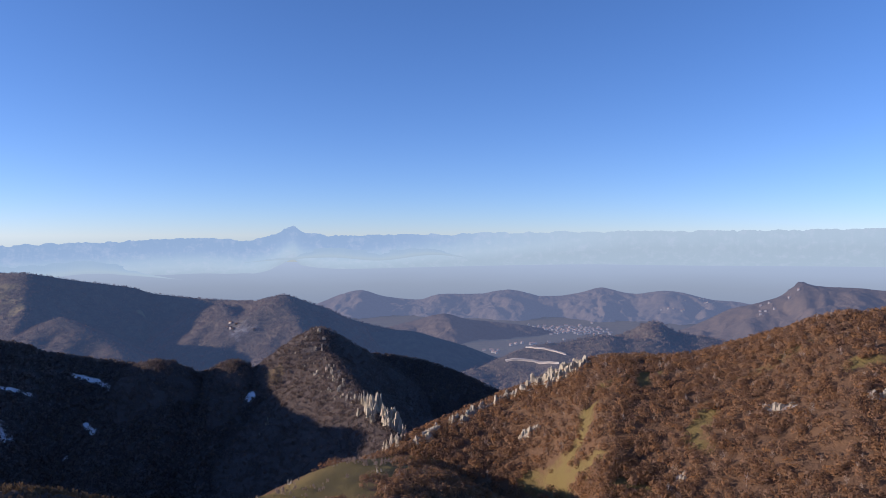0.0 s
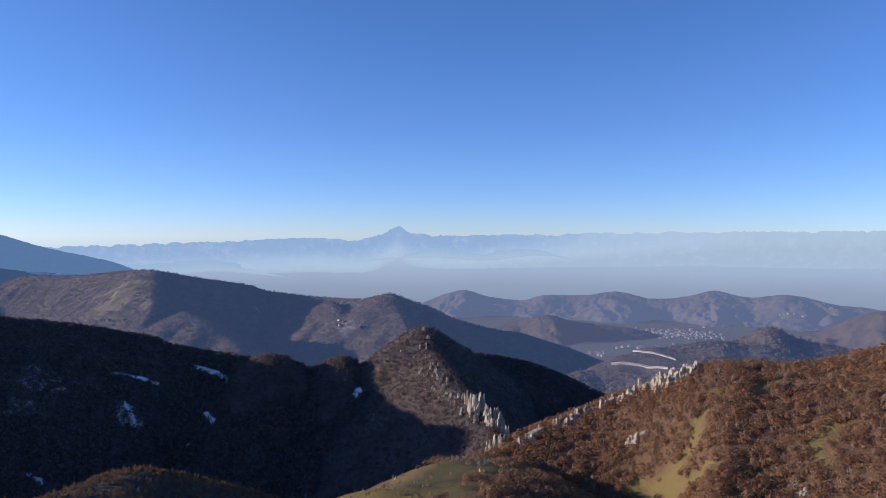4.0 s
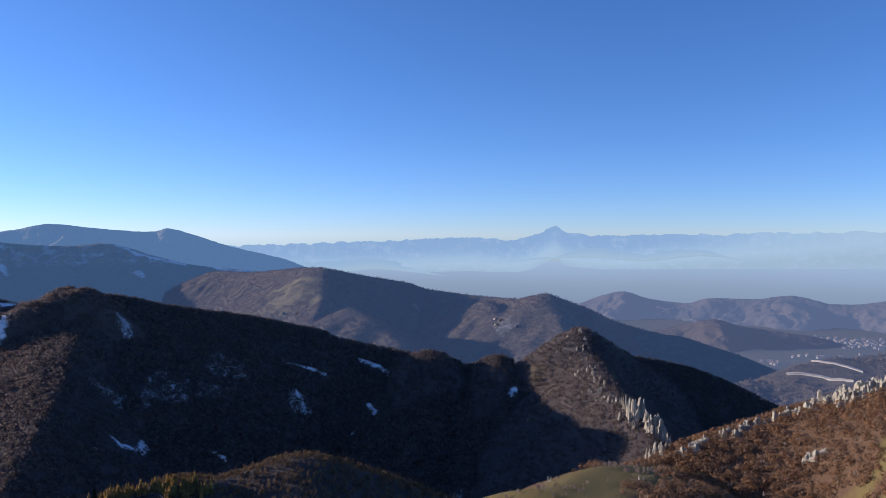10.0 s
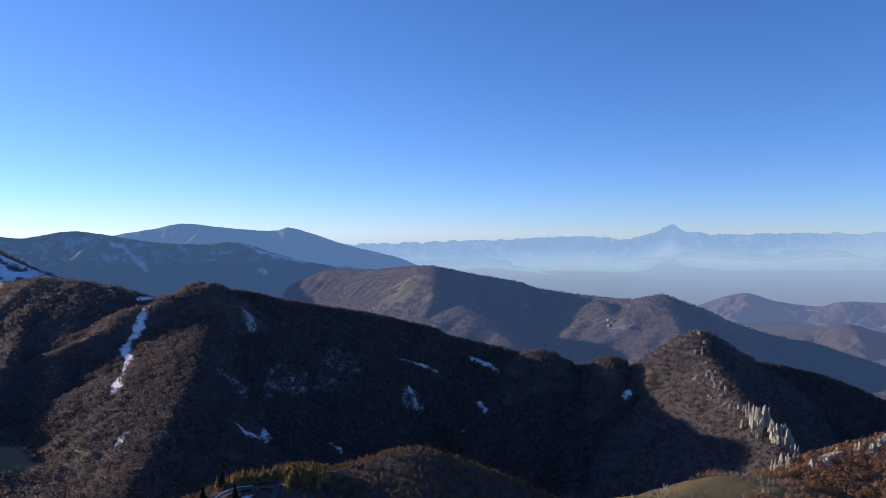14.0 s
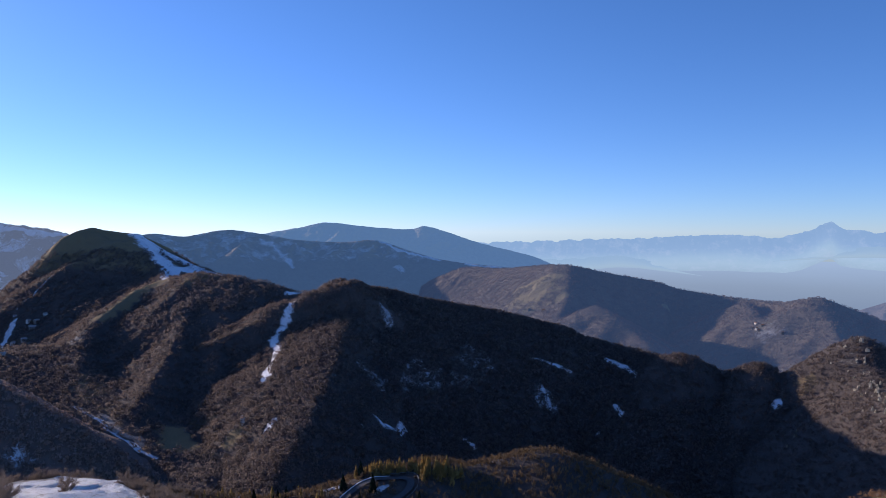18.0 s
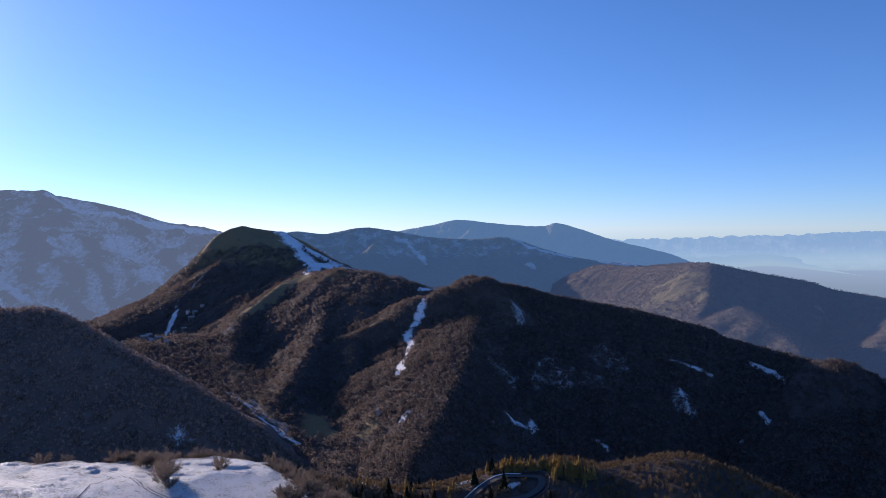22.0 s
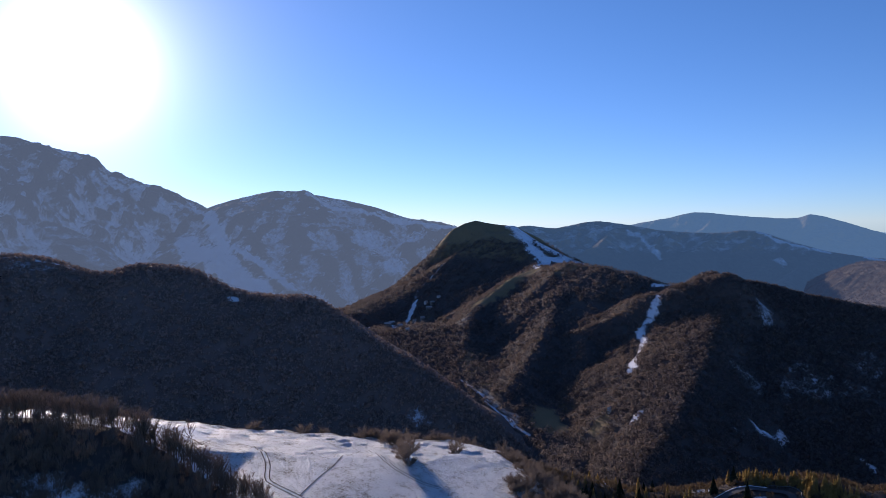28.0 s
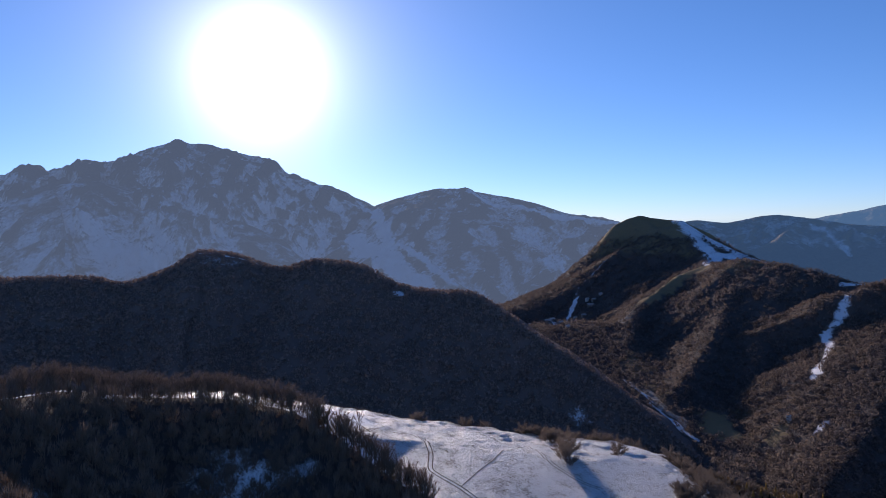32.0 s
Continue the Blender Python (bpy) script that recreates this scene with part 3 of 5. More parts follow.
def elbow_cover(X, Y, Z, u, w):
    S, O = lambda *a: strip(X, Y, *a), lambda *a: spot(X, Y, *a)
    snow = most(0.75 * S([(-1740, 905), (-1640, 885), (-1540, 870), (-1430, 795)], 26), 0.62 * S([q[:2] for q in ELBOW[4:8]], 22), 0.7 * S([(-1600, 873), (-1564, 905), (-1420, 880)], 22), gully_snow(X, Y),
                0.8 * S([(-1690, 470), (-1590, 440), (-1490, 423)], 9), S([(-1690, 580), (-1616, 525), (-1540, 490)], 7), 0.45 * S([(-1780, 721), (-1743, 655), (-1712, 603), (-1684, 575)], 5),
                S([(-830, 442), (-867, 437), (-900, 436)], 4), 0.7 * S([(-900, 436), (-981, 441), (-1060, 440)], 4), 0.62 * O(-1433, 440, 40, 14), S([(-1046, 806), (-1020, 823)], 5))
    grass = most(S([(-1420, 770), (-1402, 735), (-1404, 705), (-1380, 660), (-1362, 614)], 20), 0.8 * S([(-1873, 759), (-1858, 722)], 24), O(-858, 490, 52, 26), 0.55 * O(-1120, 490, 70, 36), 0.5 * O(-1000, 470, 60, 24),
                 np.clip(0.25 + (Z - 20) / 110 + 0.3 * fbm(X / 60, Y / 60, 4), 0, 0.52) * (Z > 10), np.clip(0.1 + (Z - 40) / 70 + 0.35 * fbm(X / 50, Y / 50, 4), 0, 0.7) * (X < -1650), 0.45 * O(-1560, 540, 110, 70), 0.5 * S([(-1196, 507), (-1136, 501), (-1058, 458)], 14))
    rock = most(0.6 * S([(-870, 448), (-930, 446), (-1000, 452)], 7), 0.5 * O(-1330, 560, 16, 30))
    return dict(snow=snow, grass=grass, rock=rock)


def hollow(Z, k=6, deep=7.0):
    return np.clip((0.5 * (np.roll(Z, k, 0) + np.roll(Z, -k, 0)) - Z) / deep, -0.22, 0.22)


def mountain_snow(X, Y):
    """The snow-filled valley head between the high mountain and the round summit."""
    S, O = lambda *a: strip(X, Y, *a), lambda *a: spot(X, Y, *a)
    return most(S([(-4080, 170), (-4005, 228), (-3689, 252), (-3430, 270), (-3290, 320), (-3159, 420), (-3000, 480)], 34), 0.95 * S([(-3700, 110), (-3496, 170), (-3122, 250), (-2987, 341), (-2700, 400)], 75),
                O(-3362, 358, 34, 15), 0.8 * S([(-3000, -900), (-2870, -780), (-2900, -560), (-2950, -400), (-2900, -200), (-2800, 60)], 130))


def mount_cover(X, Y, Z, u, w):
    high = np.clip((Z - 90) / 300, 0, 1)
    bands = 0.16 * fbm((X + 0.5 * Y) / 60, (Z + 0.15 * Y) / 16, 4)
    return dict(snow=most(mountain_snow(X, Y), np.clip(0.53 - 0.2 * high + 0.13 * fbm(X / 190, Y / 190, 4) + 0.2 * fbm(X / 45, Y / 45, 4, 0.65) + bands + 0.6 * hollow(Z), 0.1, 0.9)))


def mspur_cover(X, Y, Z, u, w):
    bands = 0.14 * fbm((X + 0.5 * Y) / 60, (Z + 0.15 * Y) / 14, 4)
    return dict(snow=most(mountain_snow(X, Y), np.clip(0.40 + 0.26 * np.clip(np.abs(w) - 0.25, 0, 1) + 0.22 * fbm(X / 90, Y / 90, 4) + bands + 0.4 * hollow(Z), 0.1, 0.9)))


def dome_cover(X, Y, Z, u, w):
    S, O = lambda *a: strip(X, Y, *a), lambda *a: spot(X, Y, *a)
    speck = 0.22 * fbm(X / 26, Y / 26, 4, 0.65)
    return dict(snow=most(mountain_snow(X, Y), S([(-4000, 760), (-3915, 920), (-3840, 1060), (-3817, 1219), (-3700, 1345), (-3600, 1470)], 22), 0.62 * O(-3517, 974, 150, 120) + speck, 0.62 * O(-3256, 1010, 110, 90) + speck,
                          0.55 * O(-3536, 1191, 110, 110) + speck, 0.34 + speck + 0.6 * hollow(Z)))


def spur_light(X, Y, Z):
    """Sunlight on the backs of the spurs put into the colour as pale straw; the hollows stay dark."""
    return np.clip(0.40 + 0.32 * fbm(X / 95, Y / 95, 4) - 1.1 * hollow(Z), 0, 0.75) * np.clip((Z + 70) / 90, 0, 1)


def horn_cover(X, Y, Z, u, w):
    return dict(grass=spur_light(X, Y, Z), snow=0.6 * np.clip(fbm(X / 70, Y / 70, 4) + 1.2 * hollow(Z) - 0.1, 0, 1) * (Z > 90))


def grey_cover(X, Y, Z, u, w):
    S, O = lambda *a: strip(X, Y, *a), lambda *a: spot(X, Y, *a)
    thin = np.clip(0.36 + 0.30 * fbm(X / 28, Y / 28, 4) + 0.2 * hollow(Z), 0, 1) * np.clip((Z + 60) / 60, 0, 1)
    return dict(grass=spur_light(X, Y, Z), snow=most(thin, S([(-2550, 2545), (-2440, 2565), (-2340, 2620), (-2270, 2655)], 10), S([(-2140, 2716), (-2060, 2745), (-1985, 2780)], 8), 0.7 * S([(-2950, 2120), (-2870, 2150), (-2809, 2139), (-2709, 2116)], 16),
                          0.6 * O(-2351, 2465, 40, 22), 0.55 * O(-2571, 2447, 50, 20), 0.55 * O(-3050, 1990, 60, 40), 0.5 * O(-3250, 1790, 60, 40)))


# ---- ground and distance ----
g = np.linspace(-1, 1, 161)
g = np.sign(g) * np.abs(g) ** 1.5 * 4950
GX, GY = np.meshgrid(g, g, indexing="ij")
GR = np.hypot(GX, GY)
GZ = -262 + 4 * fbm(GX / 300, GY / 300, 4) * np.clip(GR / 500, 0, 1)
GZ = np.where(GR < 260, np.maximum(GZ, 30 - 290 * np.clip((GR - 30) / 230, 0, 1) ** 1.4), GZ)
# valley haze painted into the whole floor as emission
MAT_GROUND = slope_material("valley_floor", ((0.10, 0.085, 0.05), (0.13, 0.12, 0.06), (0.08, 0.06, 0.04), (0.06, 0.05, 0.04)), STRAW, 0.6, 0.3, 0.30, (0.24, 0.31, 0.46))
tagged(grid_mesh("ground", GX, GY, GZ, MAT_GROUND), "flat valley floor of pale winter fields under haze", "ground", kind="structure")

az = np.radians(np.linspace(-75, 150, 300))[:, None]
up = np.linspace(0, 1, 40)[None, :]
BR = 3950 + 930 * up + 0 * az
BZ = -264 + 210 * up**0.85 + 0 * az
# the plain pales with height: haze painted in as glow
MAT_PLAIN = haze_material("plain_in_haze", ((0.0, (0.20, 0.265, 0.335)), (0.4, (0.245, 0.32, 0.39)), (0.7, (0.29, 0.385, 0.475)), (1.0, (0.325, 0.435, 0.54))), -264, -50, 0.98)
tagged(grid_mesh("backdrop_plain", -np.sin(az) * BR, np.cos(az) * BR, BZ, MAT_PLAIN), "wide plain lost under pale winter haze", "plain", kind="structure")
# blue crests fading to a pale foot: haze painted into the ramps
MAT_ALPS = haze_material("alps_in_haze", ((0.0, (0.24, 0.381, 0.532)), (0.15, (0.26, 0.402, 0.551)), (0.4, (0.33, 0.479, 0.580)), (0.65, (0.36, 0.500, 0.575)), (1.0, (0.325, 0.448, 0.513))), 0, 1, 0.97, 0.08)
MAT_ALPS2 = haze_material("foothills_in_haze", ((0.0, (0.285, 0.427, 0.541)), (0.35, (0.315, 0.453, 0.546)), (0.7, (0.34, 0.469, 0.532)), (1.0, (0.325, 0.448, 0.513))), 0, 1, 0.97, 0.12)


def range_far(name, label, crest, mat, jag, deep=200, taper=0.0):
    c, length = spline(crest, 1400)
    arc = np.linspace(0, length, 1400)
    base = c[:, 2:3] - deep
    c[:, 2] += jag * (1.0 - 2.2 * np.abs(fbm(arc / 130, arc * 0 + 5, 6, 0.66)))
    ends = np.clip(1 - np.minimum(arc, length - arc) / (0.38 * length), 0, 1)
    c[:, 2] -= taper * ends ** 1.6
    h = np.linspace(0, 1, 14)[None, :] ** 1.4
    k = 1 - 0.05 * h
    X = c[:, 0:1] * k
    # depth paints more haze downslope and towards +x
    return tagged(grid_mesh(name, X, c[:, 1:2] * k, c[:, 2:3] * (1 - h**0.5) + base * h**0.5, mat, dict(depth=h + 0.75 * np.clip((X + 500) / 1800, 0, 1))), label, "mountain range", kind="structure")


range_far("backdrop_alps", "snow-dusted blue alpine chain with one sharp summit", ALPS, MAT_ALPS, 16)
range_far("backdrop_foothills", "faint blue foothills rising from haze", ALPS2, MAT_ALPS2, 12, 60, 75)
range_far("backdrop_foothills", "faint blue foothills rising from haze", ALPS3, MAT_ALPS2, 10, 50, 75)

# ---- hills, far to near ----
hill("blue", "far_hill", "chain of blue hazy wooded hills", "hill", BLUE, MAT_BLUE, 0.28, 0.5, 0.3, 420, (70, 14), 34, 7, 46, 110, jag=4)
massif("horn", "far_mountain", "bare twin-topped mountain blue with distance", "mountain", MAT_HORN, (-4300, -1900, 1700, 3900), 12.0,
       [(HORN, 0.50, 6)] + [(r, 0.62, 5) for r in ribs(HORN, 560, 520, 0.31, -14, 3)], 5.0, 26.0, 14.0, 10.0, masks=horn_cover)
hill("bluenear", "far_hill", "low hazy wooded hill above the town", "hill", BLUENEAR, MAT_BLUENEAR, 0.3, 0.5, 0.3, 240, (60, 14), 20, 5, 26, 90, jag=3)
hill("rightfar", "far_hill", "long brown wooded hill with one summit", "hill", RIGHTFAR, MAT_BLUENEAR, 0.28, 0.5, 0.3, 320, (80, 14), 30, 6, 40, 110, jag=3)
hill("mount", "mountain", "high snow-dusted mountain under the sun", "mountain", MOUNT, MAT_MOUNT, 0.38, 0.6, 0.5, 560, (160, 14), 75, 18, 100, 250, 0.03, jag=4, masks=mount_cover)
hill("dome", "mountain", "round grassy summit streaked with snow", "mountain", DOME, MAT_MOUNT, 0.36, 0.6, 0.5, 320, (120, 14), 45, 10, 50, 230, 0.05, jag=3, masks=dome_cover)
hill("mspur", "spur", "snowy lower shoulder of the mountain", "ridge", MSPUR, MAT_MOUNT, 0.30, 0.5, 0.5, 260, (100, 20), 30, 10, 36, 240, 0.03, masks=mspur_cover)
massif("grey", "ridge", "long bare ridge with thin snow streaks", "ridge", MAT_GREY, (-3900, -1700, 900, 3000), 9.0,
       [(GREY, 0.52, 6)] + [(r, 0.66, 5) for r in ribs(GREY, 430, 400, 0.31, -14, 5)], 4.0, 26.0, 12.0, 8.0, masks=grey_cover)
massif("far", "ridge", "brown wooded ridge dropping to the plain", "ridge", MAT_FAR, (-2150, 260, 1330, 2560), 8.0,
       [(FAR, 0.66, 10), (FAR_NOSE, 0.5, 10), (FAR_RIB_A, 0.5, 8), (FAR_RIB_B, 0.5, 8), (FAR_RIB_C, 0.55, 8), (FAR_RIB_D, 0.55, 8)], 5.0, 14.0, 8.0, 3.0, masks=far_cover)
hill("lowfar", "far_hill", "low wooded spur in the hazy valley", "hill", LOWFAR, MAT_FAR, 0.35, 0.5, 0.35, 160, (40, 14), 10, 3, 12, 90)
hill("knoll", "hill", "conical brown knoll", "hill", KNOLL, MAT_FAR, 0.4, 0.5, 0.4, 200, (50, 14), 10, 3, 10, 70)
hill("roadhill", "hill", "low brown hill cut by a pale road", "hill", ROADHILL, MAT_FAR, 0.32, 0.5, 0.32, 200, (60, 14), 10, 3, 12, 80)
massif("elbow", "hill", "brown wooded hill with a snowy shoulder", "hill", MAT_WOOD, (-2150, -560, 240, 1420), 5.0,
       [(ELBOW, 1.15, 14), (SNOWFIELD, 0.5, 30), (SHOULDER, 0.68, 10), (RIB_G, 0.75, 10), (RIB_H, 0.58, 10), (RIB_C, 0.6, 10), (RIB_D, 0.62, 10), (RIB_E, 0.62, 10), (RIB_F, 0.62, 10)],
       5.0, 24.0, 10.0, 4.0, (BROOK, 0.06), masks=elbow_cover)
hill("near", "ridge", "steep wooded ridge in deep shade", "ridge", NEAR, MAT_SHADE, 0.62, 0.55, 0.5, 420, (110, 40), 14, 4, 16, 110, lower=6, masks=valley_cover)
hill("dark", "ridge", "shaded wooded ridge with old snow patches", "ridge", DARK, MAT_WOOD, 0.56, 0.6, (1.0, 0.5), 480, (140, 40), 16, 6, 16, 100, lower=6, masks=valley_cover)
hill("dspur", "spur", "wooded spur catching low sun", "ridge", DSPUR, MAT_WOOD, 0.42, 0.85, 0.5, 220, (90, 60), 12, 5, 18, 60, lower=3, masks=valley_cover)
hill("knob", "hill", "small sunlit wooded knob on the shaded ridge", "hill", KNOB, MAT_WOOD, 0.95, 0.7, 0.9, 120, (60, 40), 5, 3, 4, 50, 0.12, lower=4)
hill("knob2", "hill", "small sunlit wooded knob on the shaded ridge", "hill", KNOB2, MAT_WOOD, 0.95, 0.7, 0.9, 120, (60, 40), 5, 3, 4, 50, 0.12, lower=4)
hill("pyr", "hill", "pointed wooded hill with rocky top", "hill", PYR, MAT_WOOD, 0.62, 0.6, 0.7, 260, (80, 40), 8, 3, 10, 60, lower=4, masks=valley_cover)
hill("pyrspur", "spur", "rocky spur below the pointed hill", "ridge", PYRSPUR, MAT_WOOD, 0.65, 0.65, 0.7, 220, (70, 70), 6, 3, 8, 50, masks=valley_cover)
hill("sunny", "hill", "sunlit russet hillside of bare trees", "hill", SUNNY, MAT_SUNNY, 0.30, 0.55, 0.5, 420, (160, 30), 14, 3, 10, 90, ((0, 0.22, 0.34, 1), (0.3, 0.3, 0.05, 0.05)), lower=5, masks=sunny_cover)


def near_land():
    """The slopes close below: pasture, wooded knoll and wooded hump, as one lie of land cut into its three parts."""
    x, y = np.arange(-640, -80, 1.5), np.arange(-420, 470, 2.4)
    X, Y = np.meshgrid(x, y, indexing="ij")

    def along(crest, fall, steep, soft=12.0):
        c, length = spline(crest, 160)
        best, height, face = np.full(X.shape, 1e9), np.zeros(X.shape), np.zeros(X.shape)
        for a, b in zip(c[:-1], c[1:]):
            w = b - a
            t = np.clip(((X - a[0]) * w[0] + (Y - a[1]) * w[1]) / (w[0]**2 + w[1]**2), 0, 1)
            d = np.hypot(X - a[0] - t * w[0], Y - a[1] - t * w[1])
            side = (X - a[0]) * w[1] - (Y - a[1]) * w[0]
            nearer = d < best
            best, face = np.where(nearer, d, best), np.where(nearer, side, face)
            height = np.where(nearer, a[2] + t * w[2] - np.where(side > 0, fall, steep) * (np.sqrt(d * d + soft * soft) - soft), height)
        return height, face, best
    bumps = fbm(X / 60, Y / 60, 4)
    fine = fbm(X / 14, Y / 14, 4, 0.6)
    c = np.array(MEADOW)
    edge = np.interp(Y, c[:, 1], c[:, 0])
    plane = np.interp(Y, c[:, 1], c[:, 2]) + 0.17 * (X - edge)
    past = edge - X
    plane = plane - 0.4 * np.maximum(past, 0) - 0.38 * np.maximum(Y - 117 + 0.45 * (X + 238), 0) + 2.2 * bumps + 1.4 * fine + 1.0 * fbm(X / 8, Y / 8, 2) + 1.1 * fbm(X / 6 + Y / 30, Y / 20, 3) + 0.7 * fbm(X / 3.6 + Y / 12, Y / 9, 2)
    knoll, facing, off = along(TREEHILL, 0.5, 0.34)
    level = along(TREEHILL, 0.0, 0.0)[0]
    plane = np.minimum(plane, level + 0.4 - 0.01 * off)
    plane = np.where(facing > 0, -400, plane)
    knoll = knoll + 2.5 * bumps * 0.6 + 0.6 * fine
    hump = along(HUMP, 0.42, 0.55)[0] + 2.5 * bumps * 0.6 + 0.6 * fine
    all3 = np.stack([plane, knoll, hump])
    which = all3.argmax(0)
    Z = np.maximum(all3.max(0), FLOOR)
    snow = np.where(which == 0, 0.76 - 0.3 * np.clip(past + 14, 0, 14) / 14 + 0.16 * fine, np.where((which == 1) & (facing < 0), 0.8, 0.0))
    snow = np.where(which == 1, most(snow, 0.52 * spot(X, Y, -291, -34, 14, 30), 0.45 * spot(X, Y, -303, -46, 10, 12), 0.55 * spot(X, Y, -249, -102, 12, 14), 0.9 * spot(X, Y, -330, -101, 12, 3)), snow)
    snow = np.where(which == 2, most(snow, 0.8 * spot(X, Y, -280, 277, 3, 9), 0.7 * spot(X, Y, -307, 268, 4, 7), 0.5 * spot(X, Y, -312, 262, 6, 5)), snow)
    return X, Y, Z, which, snow


NX, NY, NZ, NWHICH, NSNOW = near_land()
NEAR_NAMES = []
for which, name, label, category in ((0, "meadow", "open pasture under thin sunlit snow", "meadow"),
                                     (1, "hill", "near wooded knoll beside the snowy pasture", "hill"),
                                     (2, "hill", "dark wooded hump with a sunlit rim", "hill")):
    ob = grid_mesh(name, NX, NY, NZ, MAT_MEADOW if which == 0 else MAT_NEAR, dict(snow=NSNOW, grass=0 * NX, rock=0 * NX))
    bm = bmesh.new()
    bm.from_mesh(ob.data)
    nyc = NX.shape[1] - 1
    kill = [f for f in bm.faces if NWHICH[f.index // nyc, f.index % nyc] != which or NZ[f.index // nyc, f.index % nyc] <= FLOOR + 1]
    bmesh.ops.delete(bm, geom=kill, context="FACES")
    bm.to_mesh(ob.data)
    bm.free()
    NEAR_NAMES.append(ob.name)
    tagged(ob, label, category, kind="structure")

# ---- placing things on the land ----
bpy.context.view_layer.update()
_deps = bpy.context.evaluated_depsgraph_get()


def drop(x, y):
    """Height of the land at a place on the plan, and the name of what lies there."""
    hit, place, normal, _, ob, _ = scene.ray_cast(_deps, Vector((x, y, 900)), Vector((0, 0, -1)))
    return (place.z, ob.name, normal.z) if hit else (FLOOR, "", 1.0)


def part(name, bm, mat, parent, label=""):
    me = bpy.data.meshes.new(name)
    bm.to_mesh(me)
    bm.free()
    me.materials.append(mat)
    ob = new(name, me)
    ob.parent = parent
    return tagged(ob, label)


def tri_mesh(name, tris, mat, tone=None, smooth=False):
    """One mesh of loose triangles (n, 3, 3); tone: a number for each."""
    n = len(tris)
    me = bpy.data.meshes.new(name)
    me.vertices.add(3 * n)
    me.vertices.foreach_set("co", tris.reshape(-1).astype(np.float32))
    me.loops.add(3 * n)
    me.loops.foreach_set("vertex_index", np.arange(3 * n, dtype=np.int32))
    me.polygons.add(n)
    me.polygons.foreach_set("loop_start", np.arange(0, 3 * n, 3, dtype=np.int32))
    me.update(calc_edges=True)
    if tone is not None:
        at = me.attributes.new("tone", "FLOAT", "POINT")
        at.data.foreach_set("value", np.repeat(tone, 3).astype(np.float32))
    me.materials.append(mat)
    return me


def twig_material(name, stops, through_light=0.3, haze=0.0, haze_colour=(0.20, 0.27, 0.45)):
    m, n, l, p = material(name)
    a = n.new("ShaderNodeAttribute")
    a.attribute_name = "tone"
    oi = n.new("ShaderNodeObjectInfo")
    g = n.new("ShaderNodeNewGeometry")
    f = sums(n, l, "FRACT", sums(n, l, "ADD", a.outputs["Fac"], oi.outputs["Random"]), 0.0)
    f = sums(n, l, "ADD", f, sums(n, l, "MULTIPLY", sums(n, l, "SUBTRACT", g.outputs["Random Per Island"], 0.5), 0.12), True)
    c = ramp_of(n, l, f, stops)
    l.new(c, p.inputs["Base Color"])
    p.inputs["Roughness"].default_value = 0.9
    p.inputs["Specular IOR Level"].default_value = 0.1
    t = n.new("ShaderNodeBsdfTranslucent")
    l.new(c, t.inputs["Color"])
    x = n.new("ShaderNodeMixShader")
    x.inputs[0].default_value = through_light
    l.new(p.outputs[0], x.inputs[1])
    l.new(t.outputs[0], x.inputs[2])
    # far air painted over the twigs as emission
    if haze:
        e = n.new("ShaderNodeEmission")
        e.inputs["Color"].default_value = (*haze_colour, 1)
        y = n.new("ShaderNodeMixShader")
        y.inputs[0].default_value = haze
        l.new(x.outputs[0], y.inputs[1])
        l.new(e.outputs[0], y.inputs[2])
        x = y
    l.new(x.outputs[0], n["Material Output"].inputs["Surface"])
    return m


MAT_RUSSET = twig_material("russet_twigs", ((0.0, (0.27, 0.165, 0.095)), (0.3, (0.31, 0.18, 0.095)), (0.55, (0.26, 0.17, 0.115)), (0.8, (0.30, 0.195, 0.125)), (1.0, (0.35, 0.19, 0.085))), 0.5)
MAT_TWIGS = twig_material("brown_twigs", ((0.0, (0.165, 0.135, 0.124)), (0.4, (0.20, 0.158, 0.134)), (0.7, (0.172, 0.15, 0.143)), (1.0, (0.218, 0.168, 0.136))), 0.5)
MAT_BEECH = twig_material("dark_beech_twigs", ((0.0, (0.21, 0.155, 0.12)), (0.5, (0.26, 0.185, 0.135)), (1.0, (0.19, 0.15, 0.125))), 0.2)
MAT_BIRCH = twig_material("pale_trunks", ((0.0, (0.42, 0.36, 0.30)), (0.5, (0.34, 0.28, 0.22)), (1.0, (0.48, 0.43, 0.37))), 0.2)
BROWNGREY = ((0.0, (0.30, 0.24, 0.20)), (0.5, (0.36, 0.28, 0.21)), (1.0, (0.29, 0.24, 0.22)))
MAT_GREYTWIGS = twig_material("grey_twigs", BROWNGREY, 0.4)
# brown darkened so that the colour holds the hump's shade
MAT_HUMPTWIGS = twig_material("hump_twigs", ((0.0, (0.15, 0.105, 0.065)), (0.5, (0.22, 0.15, 0.08)), (1.0, (0.13, 0.10, 0.075))), 0.25)
# lighter twig copy: brightens the shaded ridge by colour
MAT_SHADETWIGS = twig_material("shade_lightened_twigs", ((0.0, (0.28, 0.21, 0.178)), (0.5, (0.32, 0.232, 0.19)), (1.0, (0.265, 0.207, 0.182))), 0.3)
# far twigs hold a painted share of blue haze
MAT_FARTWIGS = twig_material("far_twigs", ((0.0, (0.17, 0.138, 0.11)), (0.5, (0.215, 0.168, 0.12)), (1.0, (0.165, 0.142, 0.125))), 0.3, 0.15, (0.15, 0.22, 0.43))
MAT_GOLD = twig_material("golden_needles", ((0.0, (0.36, 0.25, 0.09)), (0.5, (0.46, 0.33, 0.12)), (1.0, (0.29, 0.20, 0.09))), 0.5)
